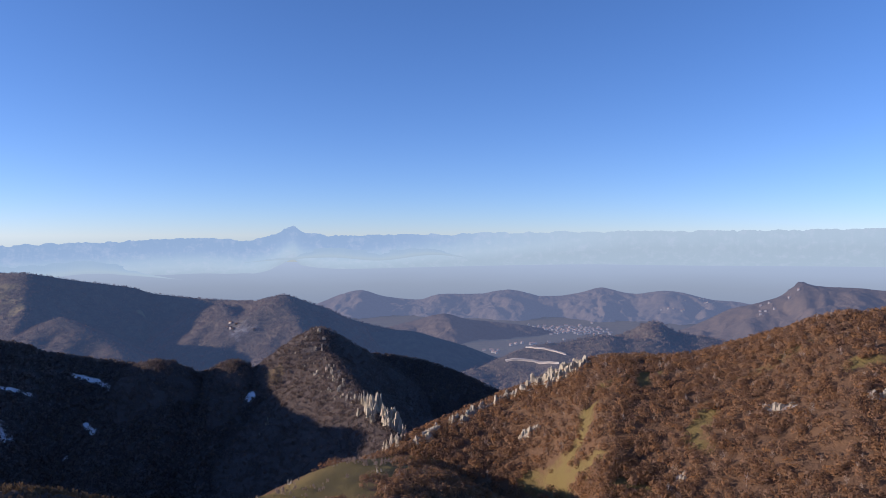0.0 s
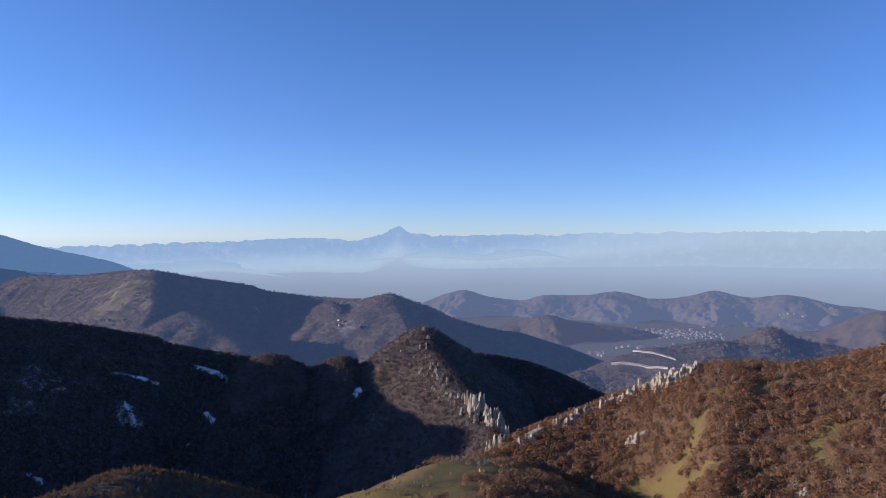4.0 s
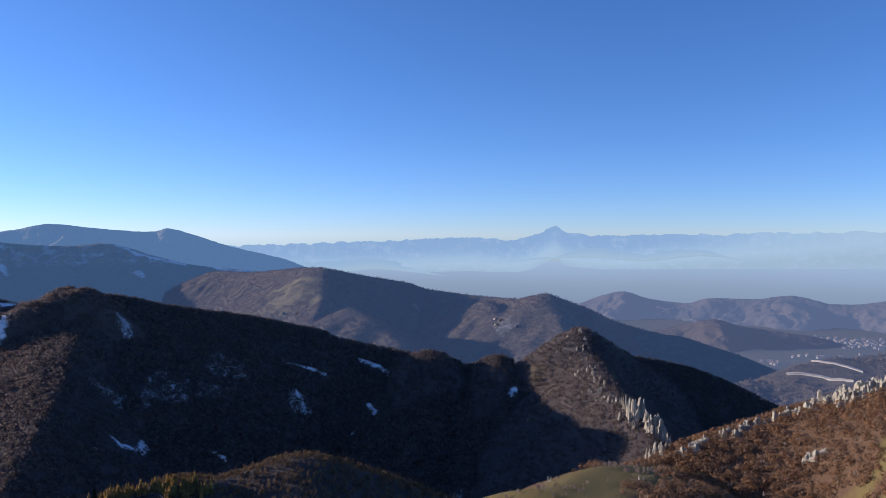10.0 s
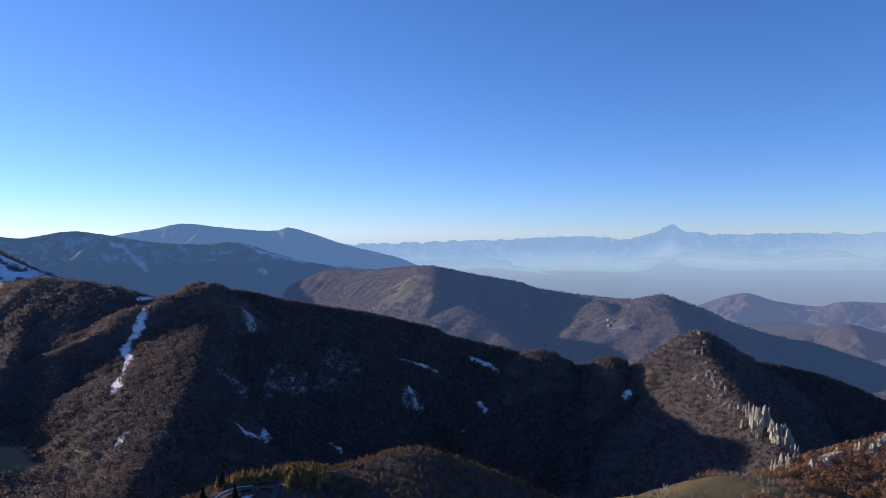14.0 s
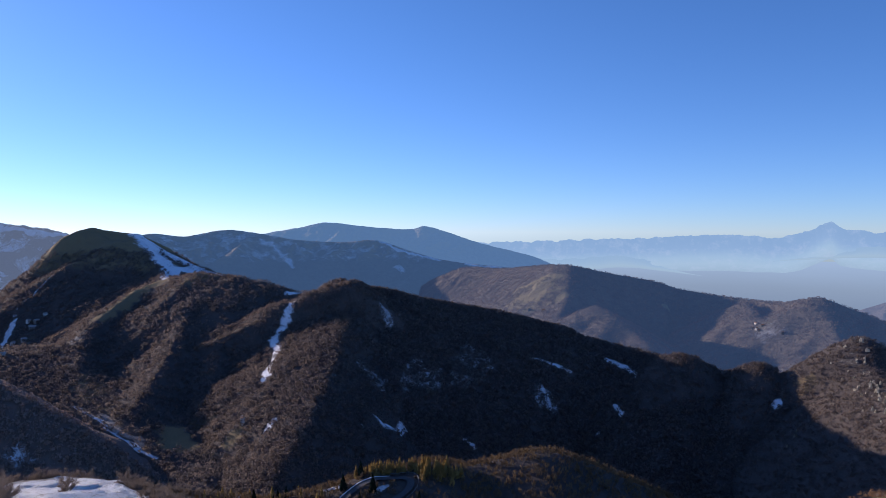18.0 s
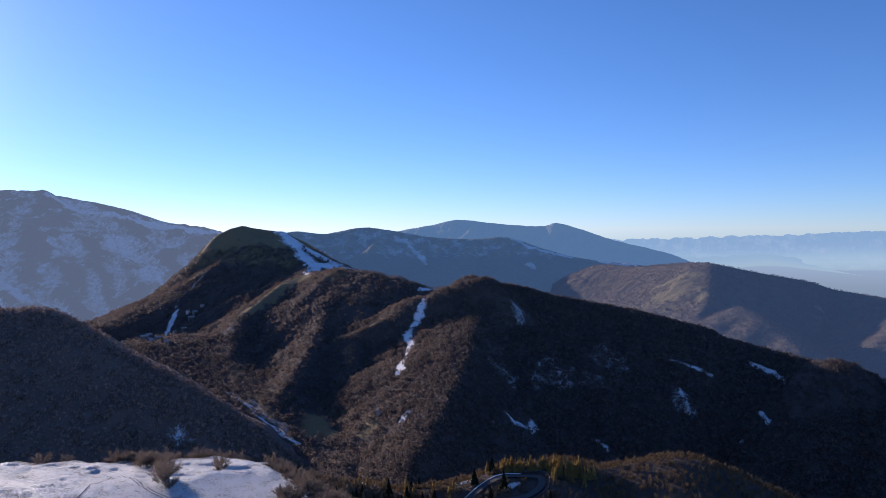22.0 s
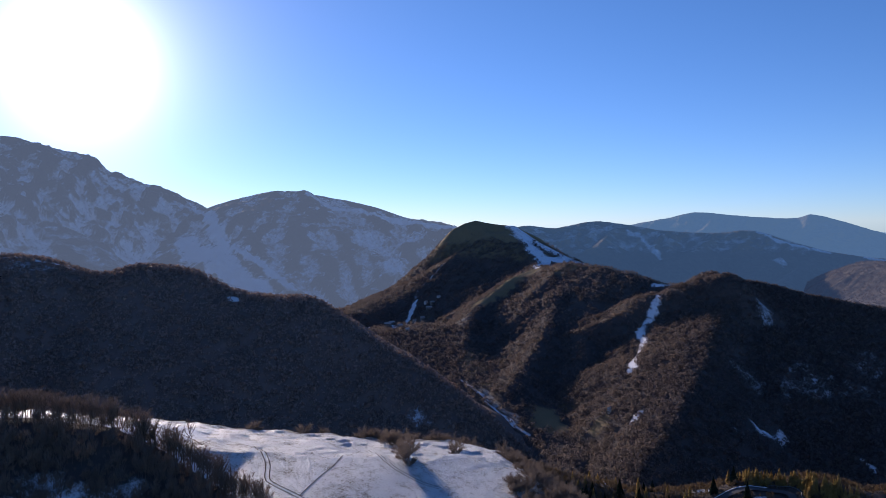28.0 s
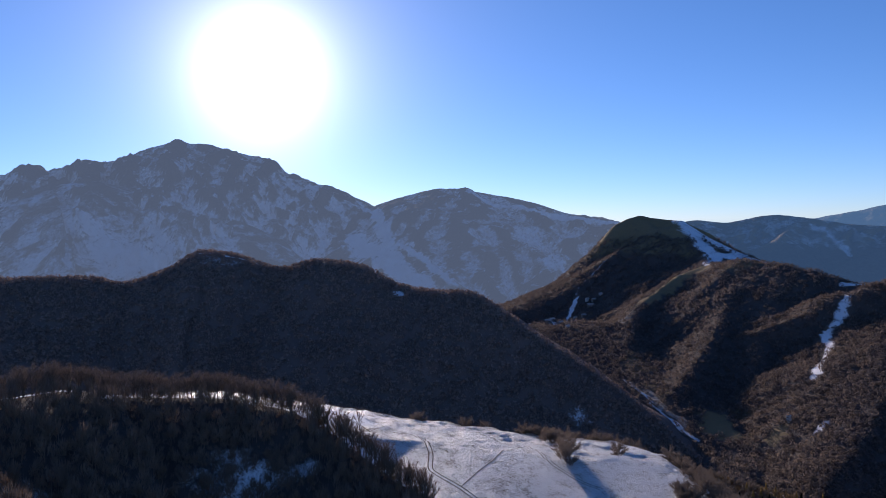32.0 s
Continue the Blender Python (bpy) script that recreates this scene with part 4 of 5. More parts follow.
MAT_SPRUCE = twig_material("spruce_needles", ((0.0, (0.012, 0.022, 0.014)), (0.6, (0.022, 0.034, 0.018)), (1.0, (0.03, 0.036, 0.022))), 0.15)


def crown(rng, n, kind):
    """n loose triangles for a tree one metre high."""
    a = rng.rand(n) * 2 * math.pi
    if kind == "puff":
        e = np.arcsin(np.clip(rng.rand(n) * 1.3 - 0.3, -1, 1))
        out = np.stack([np.cos(e) * np.cos(a), np.cos(e) * np.sin(a), np.sin(e)], 1)
        lump = 0.86 + 0.2 * rng.rand(n)[:, None]
        p = out * lump * (0.44, 0.44, 0.46) + (0, 0, 0.52)
        out = out + 0.15 * rng.randn(n, 3)
        out /= np.linalg.norm(out, axis=1, keepdims=True)
        s = np.cross(out, rng.randn(n, 3))
        s /= np.linalg.norm(s, axis=1, keepdims=True)
        s2 = np.cross(out, s)
        g = (0.58 / math.sqrt(n)) * (0.6 + 0.8 * rng.rand(n))[:, None]
        return np.stack([p + g * s, p + g * (-0.5 * s + 0.87 * s2), p + g * (-0.5 * s - 0.87 * s2)], 1)
    if kind in ("larch", "spruce"):
        h = rng.rand(n) ** 0.8
        r = (1.02 - h) * (0.17 if kind == "larch" else 0.21) * (0.7 + 0.5 * rng.rand(n))
        z = 0.10 + 0.88 * h
        p0 = np.stack([0 * r, 0 * r, z + 0.05], 1)
        p1 = np.stack([r * np.cos(a), r * np.sin(a), z - 0.05 - 0.05 * rng.rand(n)], 1)
        wide = 0.03 + 0.07 * (1 - h)
    else:
        e = np.arcsin(np.clip(rng.rand(n) * 1.5 - 0.5, -1, 1))
        spread = {"bare": 0.28, "brush": 0.31, "clump": 0.38, "bush": 0.5}[kind]
        mid, tall = {"bare": (0.60, 0.40), "brush": (0.52, 0.46), "clump": (0.48, 0.5), "bush": (0.45, 0.55)}[kind]
        k = 0.72 + 0.34 * rng.rand(n)
        p1 = np.stack([spread * k * np.cos(e) * np.cos(a), spread * k * np.cos(e) * np.sin(a), mid + tall * k * np.sin(e)], 1)
        f = rng.uniform(0.1, 0.55, n)[:, None]
        p0 = np.concatenate([p1[:, :2] * f * 0.7, np.maximum(0.05, p1[:, 2:] * (0.35 + 0.5 * f))], 1)
        wide = {"bare": 0.012, "brush": 0.045, "clump": 0.24, "bush": 0.012}[kind] * (0.6 + 0.8 * rng.rand(n))
    s = rng.randn(n, 3)
    s = np.cross(s, p1 - p0)
    s /= np.linalg.norm(s, axis=1, keepdims=True) + 1e-9
    s *= np.reshape(wide, (-1, 1))
    t = np.stack([p0, p1 + s, p1 - s], 1)
    if kind in ("bare", "bush", "brush"):
        mid_way = p0 + (p1 - p0) * 0.35
        t = np.stack([mid_way - s, mid_way + s, p1 + (p1 - p0) * 0.15], 1)
    if kind in ("bare", "larch", "spruce"):
        w = 0.016
        tr = np.array([[[-w, 0, 0], [w, 0, 0], [0, 0, 0.7]], [[0, -w, 0], [0, w, 0], [0, 0, 0.7]]])
        t = np.concatenate([t, tr])
    return t


_rng = np.random.RandomState(11)


def spots_on(key, names, count, wlo, whi, gaps=0.35, patch=70.0, keep=None):
    """Random places on a hill's near flank, clear of snow, grass and rock, in clumps."""
    X, Y, Z, ms, w = LAND[key]
    nu, nv = X.shape
    area = np.hypot(X[1:, 1:] - X[:-1, :-1], Y[1:, 1:] - Y[:-1, :-1]) * np.hypot(X[1:, :-1] - X[:-1, 1:], Y[1:, :-1] - Y[:-1, 1:])
    ok = (w[:-1, :-1] > wlo) & (w[:-1, :-1] < whi) & (Z[:-1, :-1] > FLOOR + 6)
    clear = np.maximum(np.maximum(ms["snow"], ms["grass"]), ms["rock"])[:-1, :-1]
    prob = (area * ok * (clear < 0.56)).ravel()
    cells = _rng.choice(len(prob), size=int(count * 1.5), p=prob / prob.sum())
    i, j = np.divmod(cells, nv - 1)
    u, v = _rng.rand(len(cells)), _rng.rand(len(cells))

    def at(G):
        return (G[i, j] * (1 - u) + G[i + 1, j] * u) * (1 - v) + (G[i, j + 1] * (1 - u) + G[i + 1, j + 1] * u) * v
    x, y = at(X), at(Y)
    dense = fbm(x / patch, y / patch, 3) * 0.9 + _rng.rand(len(x))
    out = []
    for a, b, d in zip(x, y, dense):
        if d < gaps or len(out) >= count:
            continue
        if keep and not keep(a, b):
            continue
        z, hit, _ = drop(a, b)
        if hit in names:
            out.append((a, b, z))
    return np.array(out)


def wood(name, label, places, tall, kind, n, mat, seeds=8):
    """Many trees as one stuff object."""
    temps = [crown(np.random.RandomState(100 + k), n, kind) for k in range(seeds)]
    pick = _rng.randint(0, seeds, len(places))
    size = tall[0] + (tall[1] - tall[0]) * _rng.rand(len(places)) ** 1.3
    turn = _rng.rand(len(places)) * 2 * math.pi
    tone = _rng.rand(len(places))
    out, tones = [], []
    for k in range(seeds):
        m = pick == k
        t, c, s = temps[k], np.cos(turn[m])[:, None, None], np.sin(turn[m])[:, None, None]
        g = size[m][:, None, None]
        x = (t[None, :, :, 0] * c - t[None, :, :, 1] * s) * g + places[m][:, 0][:, None, None]
        y = (t[None, :, :, 0] * s + t[None, :, :, 1] * c) * g + places[m][:, 1][:, None, None]
        z = (t[None, :, :, 2] - (0.22 if kind == "puff" else 0.04)) * g + places[m][:, 2][:, None, None]
        out.append(np.stack([x, y, z], -1).reshape(-1, 3, 3))
        tones.append(np.repeat(tone[m], len(t)))
    ob = new(name, tri_mesh(name, np.concatenate(out), mat, np.concatenate(tones)))
    return tagged(ob, label, "woodland", kind="stuff")


LAND["knoll_near"] = (NX, NY, NZ, dict(snow=np.where(NWHICH == 1, NSNOW * 0.9, 1.0), grass=0 * NX, rock=0 * NX), 0.5 + 0 * NX)
LAND["hump_near"] = (NX, NY, NZ, dict(snow=np.where(NWHICH == 2, 0.0, 1.0), grass=0 * NX, rock=0 * NX), 0.5 + 0 * NX)

HAIRPIN = [(-284, 230), (-289, 244), (-292, 258), (-292, 270), (-289, 281), (-283, 290), (-277, 295), (-272, 295), (-269, 290), (-269, 281), (-272, 272), (-274, 262), (-273, 248)]
_hp, _ = spline([(a, b, 0) for a, b in HAIRPIN], 80)


def off_road(a, b):
    return np.min(np.hypot(_hp[:, 0] - a, _hp[:, 1] - b)) > 6.0


BY = {k: [o.name] for k, o in HILLS.items()}
PL = {}
PL["sunny"] = spots_on("sunny", BY["sunny"], 24000, -0.12, 0.42, -0.9, 60)
PL["dark"] = spots_on("dark", BY["dark"], 20000, -0.06, 0.85, -0.4)
PL["dspur"] = spots_on("dspur", BY["dspur"], 34000, -0.97, 0.97, -0.6)
PL["knob"] = spots_on("knob", BY["knob"], 4500, -0.8, 0.8, -0.5)
PL["knob2"] = spots_on("knob2", BY["knob2"], 4500, -0.8, 0.8, -0.5)
PL["pyr"] = spots_on("pyr", BY["pyr"], 12000, -0.06, 0.9, -0.5)
PL["pyrspur"] = spots_on("pyrspur", BY["pyrspur"], 15000, -0.9, 0.9, -0.35)
PL["near"] = spots_on("near", BY["near"], 26000, -0.06, 0.9, -0.4)
PL["elbow"] = spots_on("elbow", BY["elbow"], 24000, 0, 1, -0.35)
PL["far"] = spots_on("far", BY["far"], 30000, 0, 1, -0.2)
CUTS = [[(180, 1578), (200, 1568), (222, 1559), (240, 1550), (262, 1537)], [(132, 1530), (160, 1527), (187, 1521), (212, 1510), (240, 1497)]]
PL["roadhill"] = spots_on("roadhill", BY["roadhill"], 3500, -0.05, 0.9, 0.0, 70.0,
                          lambda a, b: all(strip(np.array([a]), np.array([b]), c, 22)[0] < 0.35 for c in CUTS))
PL["knoll"] = spots_on("knoll", BY["knoll"], 3000, -0.05, 0.9, 0.0)
PL["knoll_near"] = spots_on("knoll_near", NEAR_NAMES, 3600, 0, 1, -0.2, 40)
PL["knoll_brush"] = spots_on("knoll_near", NEAR_NAMES, 7000, 0, 1, -0.5, 40)
PL["hump_near"] = spots_on("hump_near", NEAR_NAMES, 12500, 0, 1, -0.5, 40, off_road)

for key, tall, kind, n, mat, label in (
        ("sunny", (5, 10), "puff", 40, MAT_RUSSET, "leafless russet trees covering a sunlit hillside"),
        ("dark", (6, 10), "puff", 10, MAT_TWIGS, "leafless brown wood on a shaded ridge"),
        ("dspur", (5, 9), "puff", 14, MAT_TWIGS, "leafless brown wood catching low sun"),
        ("knob", (5, 8), "puff", 18, MAT_TWIGS, "bare brown trees on a small knob"),
        ("knob2", (5, 8), "puff", 18, MAT_TWIGS, "bare brown trees on a small knob"),
        ("pyr", (4, 8), "puff", 12, MAT_TWIGS, "leafless brown wood on a pointed hill"),
        ("pyrspur", (3, 7), "puff", 13, MAT_TWIGS, "thin leafless scrub among pale rocks"),
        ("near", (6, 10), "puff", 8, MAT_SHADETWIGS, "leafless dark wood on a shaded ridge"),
        ("elbow", (5, 9), "puff", 10, MAT_TWIGS, "leafless brown wood on a far hill"),
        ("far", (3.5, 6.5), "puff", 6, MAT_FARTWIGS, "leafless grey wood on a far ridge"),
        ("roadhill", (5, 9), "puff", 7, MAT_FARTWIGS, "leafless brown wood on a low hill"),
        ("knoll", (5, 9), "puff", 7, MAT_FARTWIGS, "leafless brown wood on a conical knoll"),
        ("knoll_near", (6, 10), "bare", 80, MAT_BEECH, "bare dark beech wood on a near knoll"),
        ("knoll_brush", (2, 5), "brush", 22, MAT_BEECH, "low bare brushwood on a near knoll"),
        ("hump_near", (2.5, 5.5), "brush", 26, MAT_HUMPTWIGS, "bare brown brushwood on a near hump")):
    if len(PL[key]) > 5:
        wood("woodland", label, PL[key], tall, kind, n, mat)

pale = spots_on("sunny", BY["sunny"], 900, -0.05, 0.40, 0.55, 45)
wood("woodland", "pale bare trunks standing among russet trees", pale, (7, 11), "bare", 22, MAT_BIRCH)

# ---- rocks ----


def rock_material():
    m, n, l, p = material("pale_limestone")
    co = n.new("ShaderNodeTexCoord").outputs["Object"]
    a, b = noise_tex(n, l, 0.25, 6, 0.65, co), noise_tex(n, l, 1.6, 5, 0.7, co)
    c = ramp_of(n, l, a, ((0.3, (0.22, 0.20, 0.17)), (0.5, (0.52, 0.47, 0.35)), (0.7, (0.70, 0.65, 0.49))))
    c = mixed(n, l, sums(n, l, "MULTIPLY", b, 0.55), c, (0.16, 0.15, 0.12))
    l.new(c, p.inputs["Base Color"])
    p.inputs["Roughness"].default_value = 0.9
    bp = n.new("ShaderNodeBump")
    bp.inputs["Strength"].default_value, bp.inputs["Distance"].default_value = 0.8, 1.0
    l.new(b, bp.inputs["Height"])
    l.new(bp.outputs[0], p.inputs["Normal"])
    return m


MAT_ROCK = rock_material()


def rock_mesh(seed, spire):
    """An upright jagged block of leaning slabs, one metre high and about half as wide."""
    rng = np.random.RandomState(seed)
    bm = bmesh.new()
    for k in range(7 if spire else 6):
        a, r = k * 2.4 + rng.uniform(-0.4, 0.4), (0.0 if k == 0 else rng.uniform(0.10, 0.24))
        x, y = r * math.cos(a), r * math.sin(a) * 0.7
        top = (1.0 if k == 0 else rng.uniform(0.35, 0.95)) if spire else rng.uniform(0.45, 1.0)
        sides, lean, rings = 5 + rng.randint(3), rng.uniform(-0.10, 0.10, 2), []
        wide = rng.uniform(0.10, 0.17) if spire else rng.uniform(0.14, 0.24)
        turn = [2 * math.pi * (q + rng.uniform(-0.3, 0.3)) / sides for q in range(sides)]
        for h in (0.0, 0.25, 0.5, 0.72, 0.9, 1.0):
            f = (1.25 - 0.85 * h - (0.22 if h == 1.0 else 0)) * wide
            rings.append([bm.verts.new((x + lean[0] * h + f * math.cos(q) * rng.uniform(0.75, 1.2), y + lean[1] * h + f * 0.8 * math.sin(q) * rng.uniform(0.75, 1.2),
                                        top * (h + (rng.uniform(-0.09, 0.09) if h else 0)))) for q in turn])
        for u, v in zip(rings[:-1], rings[1:]):
            for q in range(sides):
                bm.faces.new((u[q], u[(q + 1) % sides], v[(q + 1) % sides], v[q]))
        bm.faces.new(rings[-1])
    me = bpy.data.meshes.new("rock")
    bm.to_mesh(me)
    bm.free()
    me.materials.append(MAT_ROCK)
    return me


SPIRES, BLOCKS = [rock_mesh(k, True) for k in range(6)], [rock_mesh(20 + k, False) for k in range(6)]


def rock(name, label, group, meshes, x, y, high, broad=1.0, sink=0.12):
    z = drop(x, y)[0]
    ob = new(name, meshes[_rng.randint(len(meshes))])
    ob.matrix_basis = pose(x, y, z - sink * high, _rng.uniform(-7, 7), _rng.uniform(-7, 7), _rng.uniform(0, 360)) @ Matrix.Diagonal((high * broad, high * broad, high, 1))
    return tagged(ob, label, "rock", group)


for x, y, h in ((-112, 955, 24), (-104, 946, 32), (-97, 938, 26), (-92, 924, 34), (-84, 930, 36), (-80, 914, 30), (-73, 907, 40), (-66, 912, 34), (-60, 897, 36),
                (-55, 893, 30), (-88, 904, 22), (-98, 910, 20), (-108, 930, 20), (-70, 885, 26), (-50, 882, 24)):
    rock("rock_pinnacle", "tall jagged pale limestone pinnacle on a wooded spur", "limestone pinnacles", SPIRES + BLOCKS[:3], x + _rng.uniform(-3, 3), y + _rng.uniform(-6, 6), h * _rng.uniform(0.45, 0.85), _rng.uniform(0.85, 1.2))
for x, y, h in ((-60, 735, 14), (-54, 738, 18), (-48, 736, 15), (-57, 727, 10), (-43, 742, 12)):
    rock("rock_pinnacle", "pale limestone pinnacle at the foot of a hillside", "limestone pinnacles", SPIRES, x, y, h, 0.9)
line, _ = spline([(-24, 728, 0), (10, 757, 0), (60, 784, 0), (110, 789, 0), (152, 783, 0)], 54)
for i, q in enumerate(line):
    if 8 < i < 13 or 22 < i < 28:
        continue
    big = 7 + 4 * _rng.rand() + (4 if i > 38 else 0)
    rock("rock", "weathered pale limestone crag along a hill crest", "crest rocks", BLOCKS, q[0] + _rng.uniform(-4, 4), q[1] - 2 + _rng.uniform(-6, 4), big, 1.5)
for _ in range(22):
    k = _rng.rand()
    rock("rock", "weathered pale limestone crag along a hill crest", "crest rocks", BLOCKS, 112 + 38 * k + _rng.uniform(-5, 5), 780 - 16 * _rng.rand(), 8 + 7 * _rng.rand(), 1.2)
for x, y, h, b in ((83, 699, 11, 1.5), (90, 698, 9, 1.4), (77, 701, 8, 1.5)):
    rock("boulder", "pale limestone boulder among russet trees", "boulders", BLOCKS, x, y, h, b)
for x, y, h, b in ((260, 574, 6, 2.2), (266, 567, 7, 2.0), (275, 565, 5, 2.2), (316, 531, 7, 2.0), (326, 527, 8, 1.8), (178, 530, 5, 1.8), (181, 535, 4, 1.6)):
    rock("boulder", "bare pale rock outcrop on a russet hillside", "boulders", BLOCKS, x, y, h, b, 0.35)
for _ in range(34):
    k = _rng.rand()
    x, y = -220 + 105 * k + _rng.uniform(-26, 22), 1146 - 190 * k + _rng.uniform(-22, 22)
    rock("rock", "small pale crag on a pointed hill", "hilltop crags", BLOCKS, x, y, 2.5 + 4 * _rng.rand() ** 2, 1.3)
for _ in range(6):
    k = _rng.rand()
    rock("rock", "grey crag in a shaded gully", "gully crags", BLOCKS, -252 + 30 * k + _rng.uniform(-8, 8), 1010 - 90 * k + _rng.uniform(-8, 8), 2 + 3 * _rng.rand(), 0.9)

for x, y, h, b in ((-125, 586, 4, 0.9), (-128, 590, 5, 0.8), (-119, 588, 3, 0.9), (-53, 575, 4, 0.8), (-50, 577, 3, 0.8)):
    rock("boulder", "small pale standing rock on a grassy spur", "boulders", BLOCKS, x, y, h, b)
for _ in range(26):
    k = _rng.rand()
    rock("rock", "pale crag down the spine of a pointed hill", "hilltop crags", BLOCKS, -214 + 92 * k + _rng.uniform(-7, 7), 1190 - 235 * k + _rng.uniform(-8, 8), 4 + 5 * _rng.rand(), 1.1)

# ---- single trees near the pasture ----
MAT_BARK = slope_material("beech_bark", ((0.16, 0.13, 0.10), (0.20, 0.16, 0.12), (0.11, 0.09, 0.07), (0.08, 0.06, 0.05)), STRAW, 20.0, 0.3)


def rod(bm, a, b, ra, rb, sides=6):
    a, b = Vector(a), Vector(b)
    q = (b - a).to_track_quat("Z", "Y").to_matrix()
    rings = []
    for p, r in ((a, ra), (b, rb)):
        rings.append([bm.verts.new(p + q @ Vector((r * math.cos(2 * math.pi * k / sides), r * math.sin(2 * math.pi * k / sides), 0))) for k in range(sides)])
    for k in range(sides):
        bm.faces.new((rings[0][k], rings[0][(k + 1) % sides], rings[1][(k + 1) % sides], rings[1][k]))
    bm.faces.new(rings[1])


def bare_tree(seed):
    """A leafless beech one metre high."""
    rng = np.random.RandomState(seed)
    root = new("beech_tree")
    bm = bmesh.new()
    pts = [Vector((0, 0, -0.03))]
    for k in range(1, 6):
        pts.append(Vector((rng.uniform(-0.012, 0.012) * k, rng.uniform(-0.012, 0.012) * k, k * 0.15)))
    for k in range(5):
        rod(bm, pts[k], pts[k + 1], 0.017 * (1 - k / 6), 0.017 * (1 - (k + 1) / 6))
    part("trunk", bm, MAT_BARK, root)
    ends = []
    for k in range(7):
        a = k * 2.4 + rng.uniform(-0.5, 0.5)
        z = 0.28 + 0.06 * k
        s = Vector((pts[min(5, int(z / 0.15))].x, pts[min(5, int(z / 0.15))].y, z))
        r = 0.27 - 0.018 * k + rng.uniform(-0.04, 0.04)
        mid = s + Vector((r * 0.5 * math.cos(a), r * 0.5 * math.sin(a), 0.15))
        e = s + Vector((r * math.cos(a), r * math.sin(a), 0.36 + rng.uniform(-0.05, 0.05)))
        bm = bmesh.new()
        rod(bm, s, mid, 0.010, 0.007, 5)
        rod(bm, mid, e, 0.007, 0.003, 5)
        part("limb", bm, MAT_BARK, root)
        ends += [(s, mid), (mid, e), (mid, e)]
    n = 420
    seg = [ends[rng.randint(len(ends))] for _ in range(n)]
    p0 = np.array([list(a.lerp(b, rng.rand())) for a, b in seg])
    p1 = p0 + np.stack([rng.randn(n) * 0.065, rng.randn(n) * 0.065, 0.04 + np.abs(rng.randn(n)) * 0.09], 1)
    p1[:, 2] = np.minimum(p1[:, 2], 1.0)
    s = np.cross(rng.randn(n, 3), p1 - p0)
    s = s / np.linalg.norm(s, axis=1, keepdims=True) * 0.0028
    twigs = new("crown", tri_mesh("crown", np.stack([p0 - s, p0 + s, p1], 1), MAT_BEECH, rng.rand(n)))
    twigs.parent = root
    return root


def planted(temps, places, tall, label, category, group):
    """Copies of the templates on the land; the first places take the templates themselves."""
    for k, (x, y) in enumerate(places):
        z = drop(x, y)[0]
        g = _rng.uniform(*tall)
        m = pose(x, y, z - 0.1, 0, 0, _rng.uniform(0, 360))
        if k < len(temps):
            ob = temps[k]
            ob.matrix_basis = m @ Matrix.Diagonal((g, g, g, 1))
        else:
            ob = copy_thing(temps[k % len(temps)], m)
            ob.scale = (g, g, g)
        tagged(ob, label, category, group)


crest_line, _ = spline([(a, b, 0) for a, b, c in TREEHILL[2:15]], 235)
row = [(q[0] + _rng.uniform(-3, 3), q[1] + _rng.uniform(-2.5, 2.5)) for q in crest_line]
planted([bare_tree(k) for k in range(5)], row, (8.0, 13.5), "leafless beech in a dark row along a snowy pasture", "tree", "beech row")
planted([bare_tree(31)], [(-324, 9)], (10, 11), "lone leafless tree at the edge of the snow", "tree", "lone trees")


def cone_tree(seed, kind, mat):
    rng = np.random.RandomState(seed)
    root = new("larch_tree" if kind == "larch" else "spruce_tree")
    bm = bmesh.new()
    rod(bm, (0, 0, -0.03), (0, 0, 0.9), 0.018, 0.004)
    part("trunk", bm, MAT_BARK, root)
    me = tri_mesh("crown", crown(rng, 260, kind)[:260], mat, rng.rand(260))
    c = new("crown", me)
    c.parent = root
    return root


larches = []
for _ in range(400):
    k = _rng.rand()
    x, y = -300 + 42 * k + _rng.uniform(-7, 7), 284 + 26 * k + _rng.uniform(-5, 9)
    if off_road(x, y) and len(larches) < 105:
        larches.append((x, y))
planted([cone_tree(k, "larch", MAT_GOLD) for k in range(4)], larches, (6, 9.5), "golden autumn larch beside a road bend", "tree", "golden larches")
more = [(x, y) for x, y in zip(_rng.uniform(-345, -300, 40), _rng.uniform(205, 262, 40)) if off_road(x, y)][:24]
planted([cone_tree(40 + k, "larch", MAT_GOLD) for k in range(3)], more, (6, 9), "yellowed larch in a mixed wood below the pasture", "tree", "golden larches")
firs = [(x, y) for x, y in zip(_rng.uniform(-330, -255, 160), _rng.uniform(190, 285, 160)) if off_road(x, y)][:60]
planted([cone_tree(60 + k, "spruce", MAT_SPRUCE) for k in range(4)], firs, (6, 11), "dark green spruce below the pasture", "tree", "spruces")
low = [(-238 + _rng.uniform(-8, 8), 92 + _rng.uniform(-26, 22)) for _ in range(22)]
planted([cone_tree(70 + k, "spruce", MAT_SPRUCE) for k in range(2)], low, (4, 6.5), "dark spruce tip below the snowy pasture", "tree", "spruces")


MAT_BUSH = twig_material("bare_bush_twigs", ((0.0, (0.19, 0.15, 0.125)), (0.5, (0.235, 0.18, 0.135)), (1.0, (0.165, 0.14, 0.12))), 0.35)


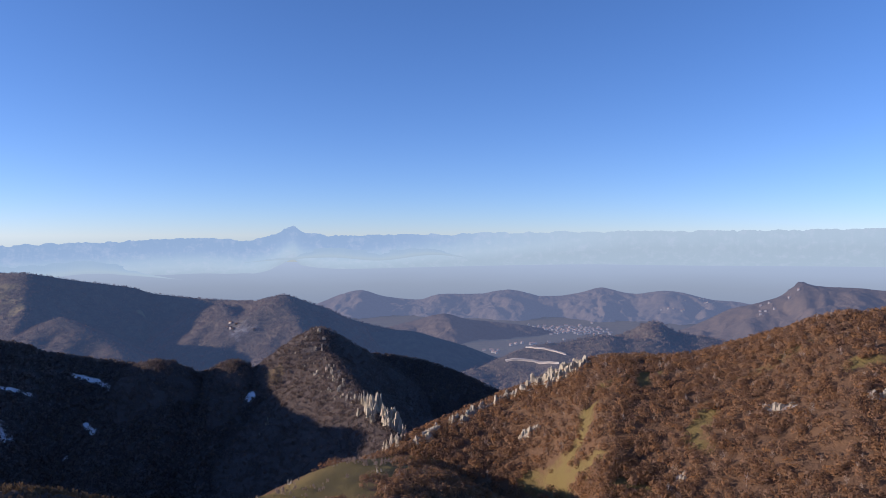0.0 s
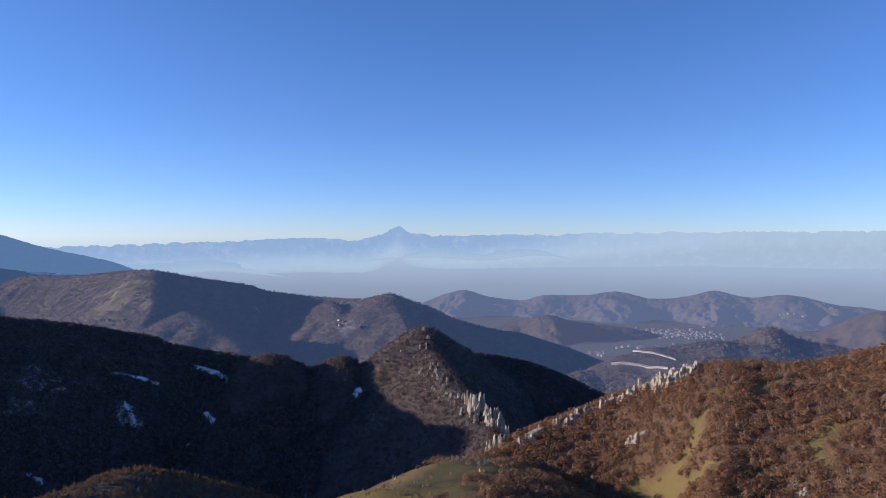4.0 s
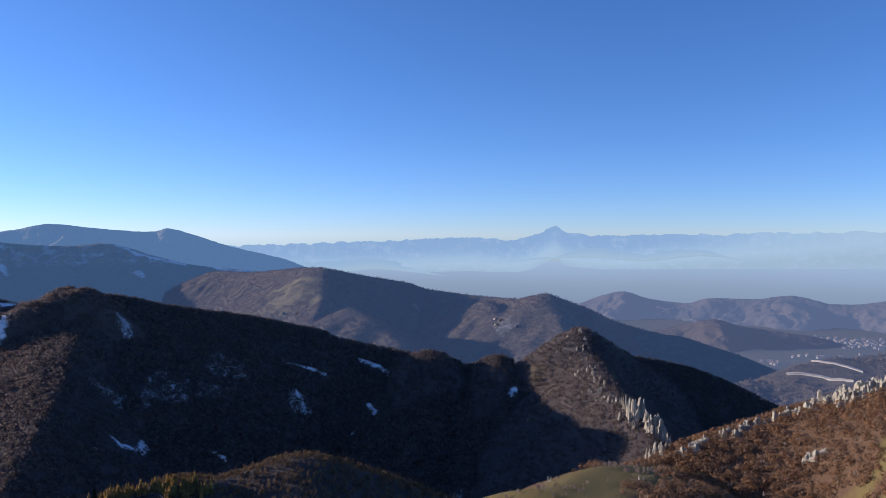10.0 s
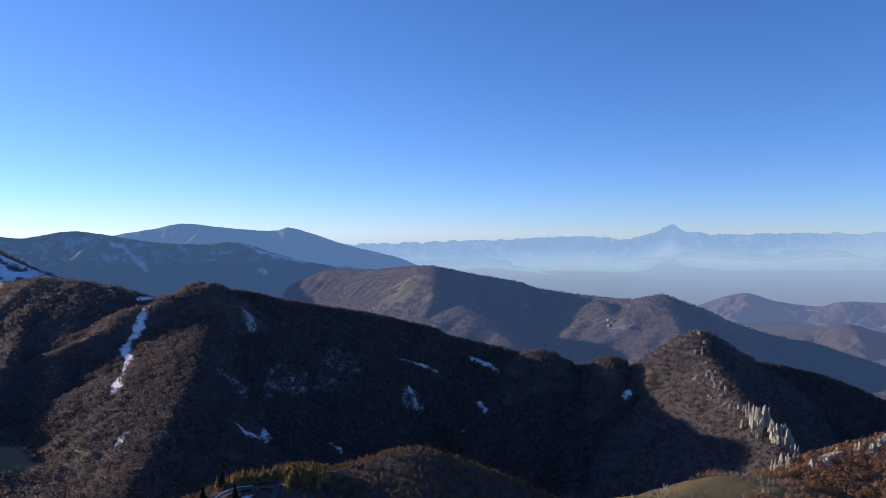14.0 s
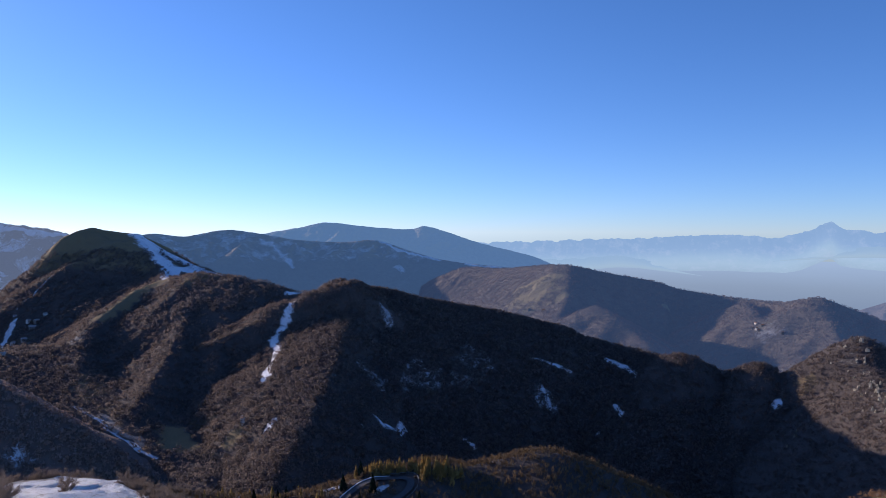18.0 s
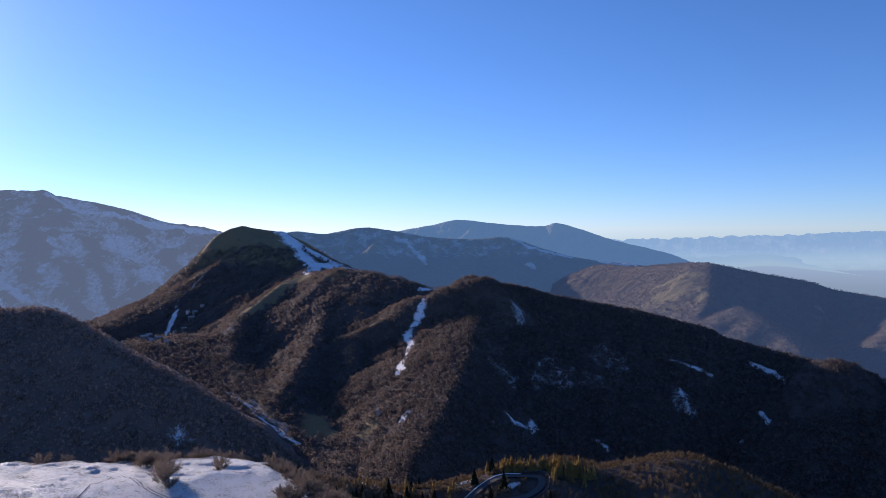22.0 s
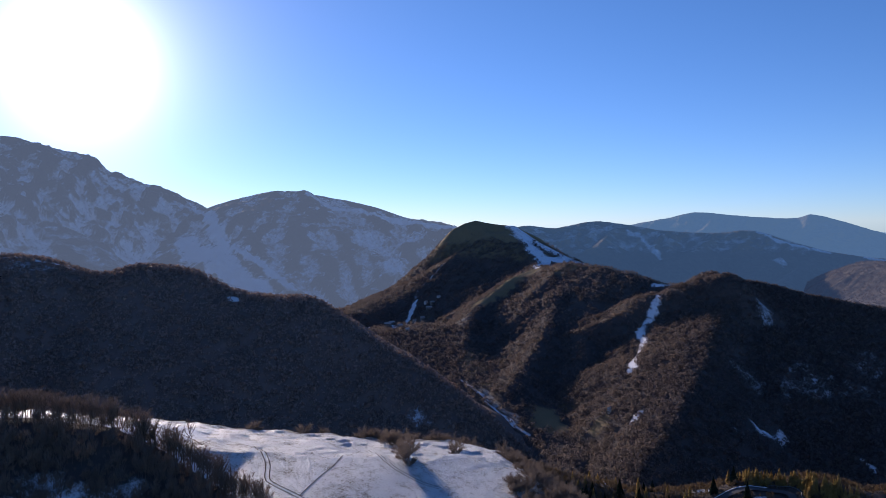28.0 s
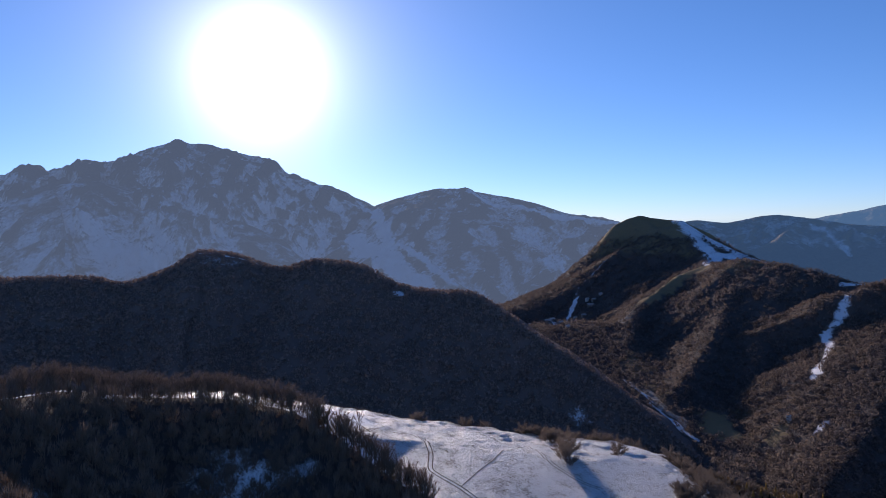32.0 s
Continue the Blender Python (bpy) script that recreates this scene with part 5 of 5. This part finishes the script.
def bush(seed):
    """A leafless rounded bush one metre high: stems that fork into a dome of fine twigs."""
    rng = np.random.RandomState(seed)
    root = new("bush")
    tips = []
    for k in range(16):
        a, e = k * 2.4 + rng.uniform(-0.4, 0.4), math.asin(rng.uniform(-0.05, 1.0))
        tips.append(Vector((0.5 * math.cos(e) * math.cos(a), 0.5 * math.cos(e) * math.sin(a), 0.16 + 0.5 * math.sin(e))) * rng.uniform(0.75, 1.0))
        if k < 6:
            bm = bmesh.new()
            rod(bm, (0.25 * tips[-1].x, 0.25 * tips[-1].y, -0.08), tips[-1], 0.013, 0.004, 5)
            part("stem", bm, MAT_BARK, root)
    n = 1100
    tip = np.array([list(tips[q]) for q in rng.randint(0, 16, n)])
    f = rng.uniform(0.3, 1.0, (n, 1))
    p0 = tip * f + rng.randn(n, 3) * 0.03
    p0[:, 2] = np.maximum(p0[:, 2], 0.0)
    out = tip / np.linalg.norm(tip, axis=1, keepdims=True)
    p1 = p0 + out * rng.uniform(0.04, 0.15, (n, 1)) + rng.randn(n, 3) * 0.055 + (0, 0, 0.03)
    s = np.cross(rng.randn(n, 3), p1 - p0)
    s = s / np.linalg.norm(s, axis=1, keepdims=True) * 0.0065
    c = new("crown", tri_mesh("crown", np.stack([p0 - s, p0 + s, p1], 1), MAT_BUSH, rng.rand(n)))
    c.parent = root
    return root


clump = [(-373, 112), (-376, 115), (-377, 120), (-384, 125), (-371, 117), (-303, 98), (-297, 99), (-327, 109), (-345, 112), (-311, 101)]
clump += [(-322, 131), (-335, 136), (-394, 147), (-391, 153), (-387, 158), (-382, 163), (-378, 168), (-386, 150)]
planted([bush(k) for k in range(4)], clump, (8.0, 14.0), "leafless rounded bush at the rim of a snowy pasture", "bush", "pasture bushes")
fringe = [(x, y) for x, y in zip(_rng.uniform(-385, -215, 700), _rng.uniform(108, 235, 700)) if off_road(x, y) and 119 < y + 0.45 * (x + 238) < 172][:260]
fringe += [(-422 + 0.27 * (y - 40) + _rng.uniform(-4, 4), y) for y in _rng.uniform(45, 150, 16)]
planted([bush(10 + k) for k in range(4)], fringe, (6.0, 11.5), "leafless brown thicket below the pasture", "bush", "thickets")

scrub = [(x, y) for x, y in zip(_rng.uniform(-297, -262, 130), _rng.uniform(250, 305, 130)) if np.min(np.hypot(_hp[:, 0] - x, _hp[:, 1] - y)) > 3.6][:46]
planted([bush(20 + k) for k in range(3)], scrub, (2.5, 5.0), "low brown scrub inside a road bend", "bush", "roadside scrub")
slope_bushes = []
for _ in range(700):
    k = _rng.rand()
    x, y = -140 + 85 * k + _rng.uniform(-28, 30), 430 + 240 * k + _rng.uniform(-20, 20)
    if fbm(np.array([x / 18.0]), np.array([y / 18.0]), 3)[0] > 0.05:
        slope_bushes.append((x, y))
wood("scrub", "small leafless bushes dotted over a grassy spur", np.array([(x, y, drop(x, y)[0]) for x, y in slope_bushes[:170]]), (2.0, 5.5), "brush", 40, MAT_GREYTWIGS)

# ---- roads, tracks ----


def plain(name, c, rough=0.8, grain=0.25, scale=0.8, metal=0.0):
    m, n, l, p = material(name)
    f = noise_tex(n, l, scale, 6, 0.65)
    dark = tuple(v * (1 - grain) for v in c)
    l.new(mixed(n, l, f, dark, tuple(min(1, v * (1 + grain * 0.6)) for v in c)), p.inputs["Base Color"])
    p.inputs["Roughness"].default_value, p.inputs["Metallic"].default_value = rough, metal
    return m


MAT_ASPHALT = plain("worn_asphalt", (0.075, 0.075, 0.08), 0.8, 0.3, 0.5)
MAT_CUT = plain("pale_road_cut", (0.60, 0.56, 0.50), 0.9, 0.3, 0.2)
MAT_SNOW = plain("banked_snow", (0.78, 0.80, 0.84), 0.6, 0.12, 1.0)
MAT_RUT = plain("trodden_grass", (0.16, 0.13, 0.09), 0.95, 0.4, 1.0)
MAT_STEEL = plain("dull_galvanised_steel", (0.30, 0.31, 0.33), 0.6, 0.2, 3.0, 0.8)


def ribbon(name, label, points, wide, mat, lift=0.08, shift=0.0, steps=90, across=3, category="road", kind="structure", crown_up=0.0):
    """A strip laid over the land."""
    c, _ = spline([(a, b, 0) for a, b in points], steps)
    t = np.gradient(c[:, :2], axis=0)
    t /= np.hypot(t[:, 0], t[:, 1])[:, None]
    X, Y, Z = (np.zeros((steps, across)) for _ in range(3))
    for j in range(across):
        o = shift + wide * (j / (across - 1) - 0.5)
        X[:, j], Y[:, j] = c[:, 0] + t[:, 1] * o, c[:, 1] - t[:, 0] * o
        Z[:, j] = [drop(a, b)[0] for a, b in zip(X[:, j], Y[:, j])]
    Z = Z * 0.3 + Z.mean(1, keepdims=True) * 0.7 + lift
    Z[:, 1:-1] += crown_up
    return tagged(grid_mesh(name, X, Y, Z, mat), label, category, kind=kind)


ribbon("road", "asphalt hairpin road between larches", HAIRPIN, 4.0, MAT_ASPHALT, 0.9)
for s in (-2.4,):
    ribbon("snow_verge", "ploughed snow along a road edge", HAIRPIN[:6], 0.5, MAT_SNOW, 0.95, s, 90, 5, "snow", crown_up=0.25)
ribbon("road", "pale cut of a mountain road across a low hill", CUTS[0], 7.0, MAT_CUT, 2.0, 0, 40)
ribbon("road", "pale cut of a mountain road across a low hill", CUTS[1], 8.0, MAT_CUT, 2.0, 0, 40)


def bank(label, points, high, mat, steps=40):
    """A low wall that holds a road on a slope, half a metre thick and uneven on top."""
    c, _ = spline([(a, b, 0) for a, b in points], steps)
    t = np.gradient(c[:, :2], axis=0)
    t /= np.hypot(t[:, 0], t[:, 1])[:, None]
    z = np.array([drop(a, b)[0] for a, b in c[:, :2]])
    top = z + high * (0.75 + 0.5 * _rng.rand(steps))
    X = np.stack([c[:, 0] + t[:, 1] * o for o in (0.6, 0.5, -0.5, -0.6)], 1)
    Y = np.stack([c[:, 1] - t[:, 0] * o for o in (0.6, 0.5, -0.5, -0.6)], 1)
    Z = np.stack([z - 2, top, top, z - 2], 1)
    return tagged(grid_mesh("retaining_wall", X, Y, Z, mat), label, "wall", kind="structure")


for cut, high in zip(CUTS, (2.6, 3.2)):
    bank("pale stone bank beside a mountain road", [(a + 1, b - 3) for a, b in cut], high, MAT_CUT)
TRACK = [(-318, 4), (-328, 13), (-340, 24), (-343, 33), (-337, 37), (-323, 38), (-306, 39), (-292, 37), (-286, 39), (-276, 46), (-265, 52)]
for s in (-0.9, 0.9):
    ribbon("track", "dark wheel rut through thin snow", TRACK, 0.4, MAT_RUT, 0.05, s, 120, 2, "track")
ribbon("track", "dark footpath through thin snow", [(-276, 47), (-291, 58), (-301, 66), (-318, 77), (-333, 86)], 0.35, MAT_RUT, 0.05, 0, 70, 2, "track")
for s in (-0.8, 0.8):
    ribbon("track", "faint wheel mark in thin snow", [(-345, 86), (-335, 91), (-314, 90), (-297, 91), (-283, 98), (-276, 105)], 0.3, MAT_RUT, 0.04, s, 80, 2, "track")
ribbon("track", "dark line of an old wall through thin snow", [(-326, 14), (-340, 8), (-352, -4), (-360, -20)], 0.7, MAT_RUT, 0.08, 0, 60, 2, "track")

rail = new("guard_rail")
bm = bmesh.new()
hp, _ = spline([(a, b, 0) for a, b in HAIRPIN[5:]], 30)
ht = np.gradient(hp[:, :2], axis=0)
ht /= np.hypot(ht[:, 0], ht[:, 1])[:, None]
side = [(q[0] - t[1] * 4.3, q[1] + t[0] * 4.3) for q, t in zip(hp, ht)]
side = [(x, y, drop(x, y)[0] + 1.2) for x, y in side]
for a, b in zip(side[:-1], side[1:]):
    for dz in (0.45, 0.6):
        rod(bm, (a[0], a[1], a[2] + dz), (b[0], b[1], b[2] + dz), 0.06, 0.06, 4)
part("beam", bm, MAT_STEEL, rail)
for a in side[::2]:
    bm = bmesh.new()
    rod(bm, (a[0], a[1], a[2] - 1.4), (a[0], a[1], a[2] + 0.7), 0.07, 0.07, 4)
    part("post", bm, MAT_STEEL, rail)
tagged(rail, "galvanised steel guard rail round a road bend", "guard rail")

# ---- houses ----
MAT_PLASTER = plain("pale_plaster", (0.62, 0.58, 0.52), 0.9, 0.15, 0.4)
MAT_STONE = plain("rubble_stone_wall", (0.30, 0.27, 0.24), 0.95, 0.35, 0.8)
MAT_TILE = plain("brown_roof_tiles", (0.22, 0.12, 0.08), 0.85, 0.3, 0.8)
MAT_SLATE = plain("grey_stone_roof", (0.40, 0.37, 0.35), 0.8, 0.25, 0.8)
# Town walls and roofs glow faintly: distance haze painted into both.
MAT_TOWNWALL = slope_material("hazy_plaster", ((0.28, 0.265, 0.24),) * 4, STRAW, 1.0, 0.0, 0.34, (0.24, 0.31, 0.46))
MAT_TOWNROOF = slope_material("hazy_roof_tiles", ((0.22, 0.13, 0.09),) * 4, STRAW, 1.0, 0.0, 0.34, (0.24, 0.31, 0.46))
MAT_DARK = plain("dark_window", (0.03, 0.035, 0.04), 0.2, 0.1)


def box(bm, x0, y0, z0, x1, y1, z1):
    v = [bm.verts.new(p) for p in ((x0, y0, z0), (x1, y0, z0), (x1, y1, z0), (x0, y1, z0), (x0, y0, z1), (x1, y0, z1), (x1, y1, z1), (x0, y1, z1))]
    for f in ((0, 3, 2, 1), (4, 5, 6, 7), (0, 1, 5, 4), (1, 2, 6, 5), (2, 3, 7, 6), (3, 0, 4, 7)):
        bm.faces.new([v[i] for i in f])


def house(wide, deep, high, wall_mat, roof_mat, windows=True):
    root = new("house")
    bm = bmesh.new()
    box(bm, -wide / 2, -deep / 2, -3, wide / 2, deep / 2, high)
    a = [bm.verts.new(p) for p in ((-wide / 2, -deep / 2, high), (-wide / 2, deep / 2, high), (-wide / 2, 0, high + deep * 0.3))]
    bm.faces.new(a)
    a = [bm.verts.new(p) for p in ((wide / 2, deep / 2, high), (wide / 2, -deep / 2, high), (wide / 2, 0, high + deep * 0.3))]
    bm.faces.new(a)
    part("wall", bm, wall_mat, root)
    bm = bmesh.new()
    w, d, r = wide / 2 + 0.6, deep / 2 + 0.7, deep * 0.3
    for s in (-1, 1):
        lo = high - 0.7 * r / (deep / 2)
        v = [bm.verts.new(p) for p in ((-w, s * d, lo), (w, s * d, lo), (w, 0, high + r), (-w, 0, high + r), (-w, s * d, lo + 0.35), (w, s * d, lo + 0.35), (w, 0, high + r + 0.35), (-w, 0, high + r + 0.35))]
        for f in ((0, 1, 2, 3), (4, 5, 6, 7), (0, 1, 5, 4), (1, 2, 6, 5), (3, 0, 4, 7)):
            bm.faces.new([v[i] for i in f])
    roof = part("roof", bm, roof_mat, root)
    if windows:
        bm = bmesh.new()
        box(bm, wide * 0.2, -0.4, high + 0.5, wide * 0.2 + 0.8, 0.4, high + r + 1.3)
        part("chimney", bm, wall_mat, roof)
        for fl in range(max(1, int(high / 3))):
            for k in range(3):
                x = -wide / 2 + wide * (k + 0.5) / 3
                for s in (-1, 1):
                    bm = bmesh.new()
                    y = s * (deep / 2 + 0.03)
                    box(bm, x - 0.5, min(y, y + 0.04 * s), 1.0 + 3 * fl, x + 0.5, max(y, y + 0.04 * s), 2.3 + 3 * fl)
                    part("window", bm, MAT_DARK, root)
    return root


def settle(temps, places, label, group, turn=(0, 360)):
    for k, (x, y) in enumerate(places):
        m = pose(x, y, drop(x, y)[0], 0, 0, _rng.uniform(*turn))
        if k < len(temps):
            temps[k].matrix_basis = m
            ob = temps[k]
        else:
            ob = copy_thing(temps[k % len(temps)], m)
        tagged(ob, label, "house", group)


hamlet = [(-1648, 612), (-1650, 630), (-1628, 596), (-1594, 567), (-1608, 552), (-1533, 527), (-1614, 530), (-1560, 540), (-1433, 433), (-1416, 454), (-1369, 454), (-1450, 446), (-1585, 548), (-1660, 600)]
settle([house(10, 7, 5, MAT_STONE, MAT_SLATE), house(8, 6, 4.5, MAT_PLASTER, MAT_SLATE), house(13, 8, 6, MAT_STONE, MAT_SLATE)], hamlet, "stone house of a small hillside village", "village houses", (60, 120))
settle([house(4, 4, 8, MAT_PLASTER, MAT_TILE)], [(-775, 528)], "small ochre hut in the side valley", "valley huts")
spur_homes = [(-564, 1874), (-544, 1859), (-561, 1892), (-485, 1843), (-1187, 1812), (-540, 1875), (-552, 1866), (-1130, 1800)]
settle([house(7, 5, 3.5, MAT_PLASTER, MAT_TILE, False), house(6, 5, 3, MAT_STONE, MAT_TILE, False)], spur_homes, "farmhouse on a wooded spur", "spur farmhouses")
town = []
for _ in range(400):
    x, y = 520 + _rng.randn() * 70, 2900 + _rng.randn() * 60
    if all(math.hypot(x - a, y - b) > 17 for a, b in town) and len(town) < 95:
        town.append((x, y))
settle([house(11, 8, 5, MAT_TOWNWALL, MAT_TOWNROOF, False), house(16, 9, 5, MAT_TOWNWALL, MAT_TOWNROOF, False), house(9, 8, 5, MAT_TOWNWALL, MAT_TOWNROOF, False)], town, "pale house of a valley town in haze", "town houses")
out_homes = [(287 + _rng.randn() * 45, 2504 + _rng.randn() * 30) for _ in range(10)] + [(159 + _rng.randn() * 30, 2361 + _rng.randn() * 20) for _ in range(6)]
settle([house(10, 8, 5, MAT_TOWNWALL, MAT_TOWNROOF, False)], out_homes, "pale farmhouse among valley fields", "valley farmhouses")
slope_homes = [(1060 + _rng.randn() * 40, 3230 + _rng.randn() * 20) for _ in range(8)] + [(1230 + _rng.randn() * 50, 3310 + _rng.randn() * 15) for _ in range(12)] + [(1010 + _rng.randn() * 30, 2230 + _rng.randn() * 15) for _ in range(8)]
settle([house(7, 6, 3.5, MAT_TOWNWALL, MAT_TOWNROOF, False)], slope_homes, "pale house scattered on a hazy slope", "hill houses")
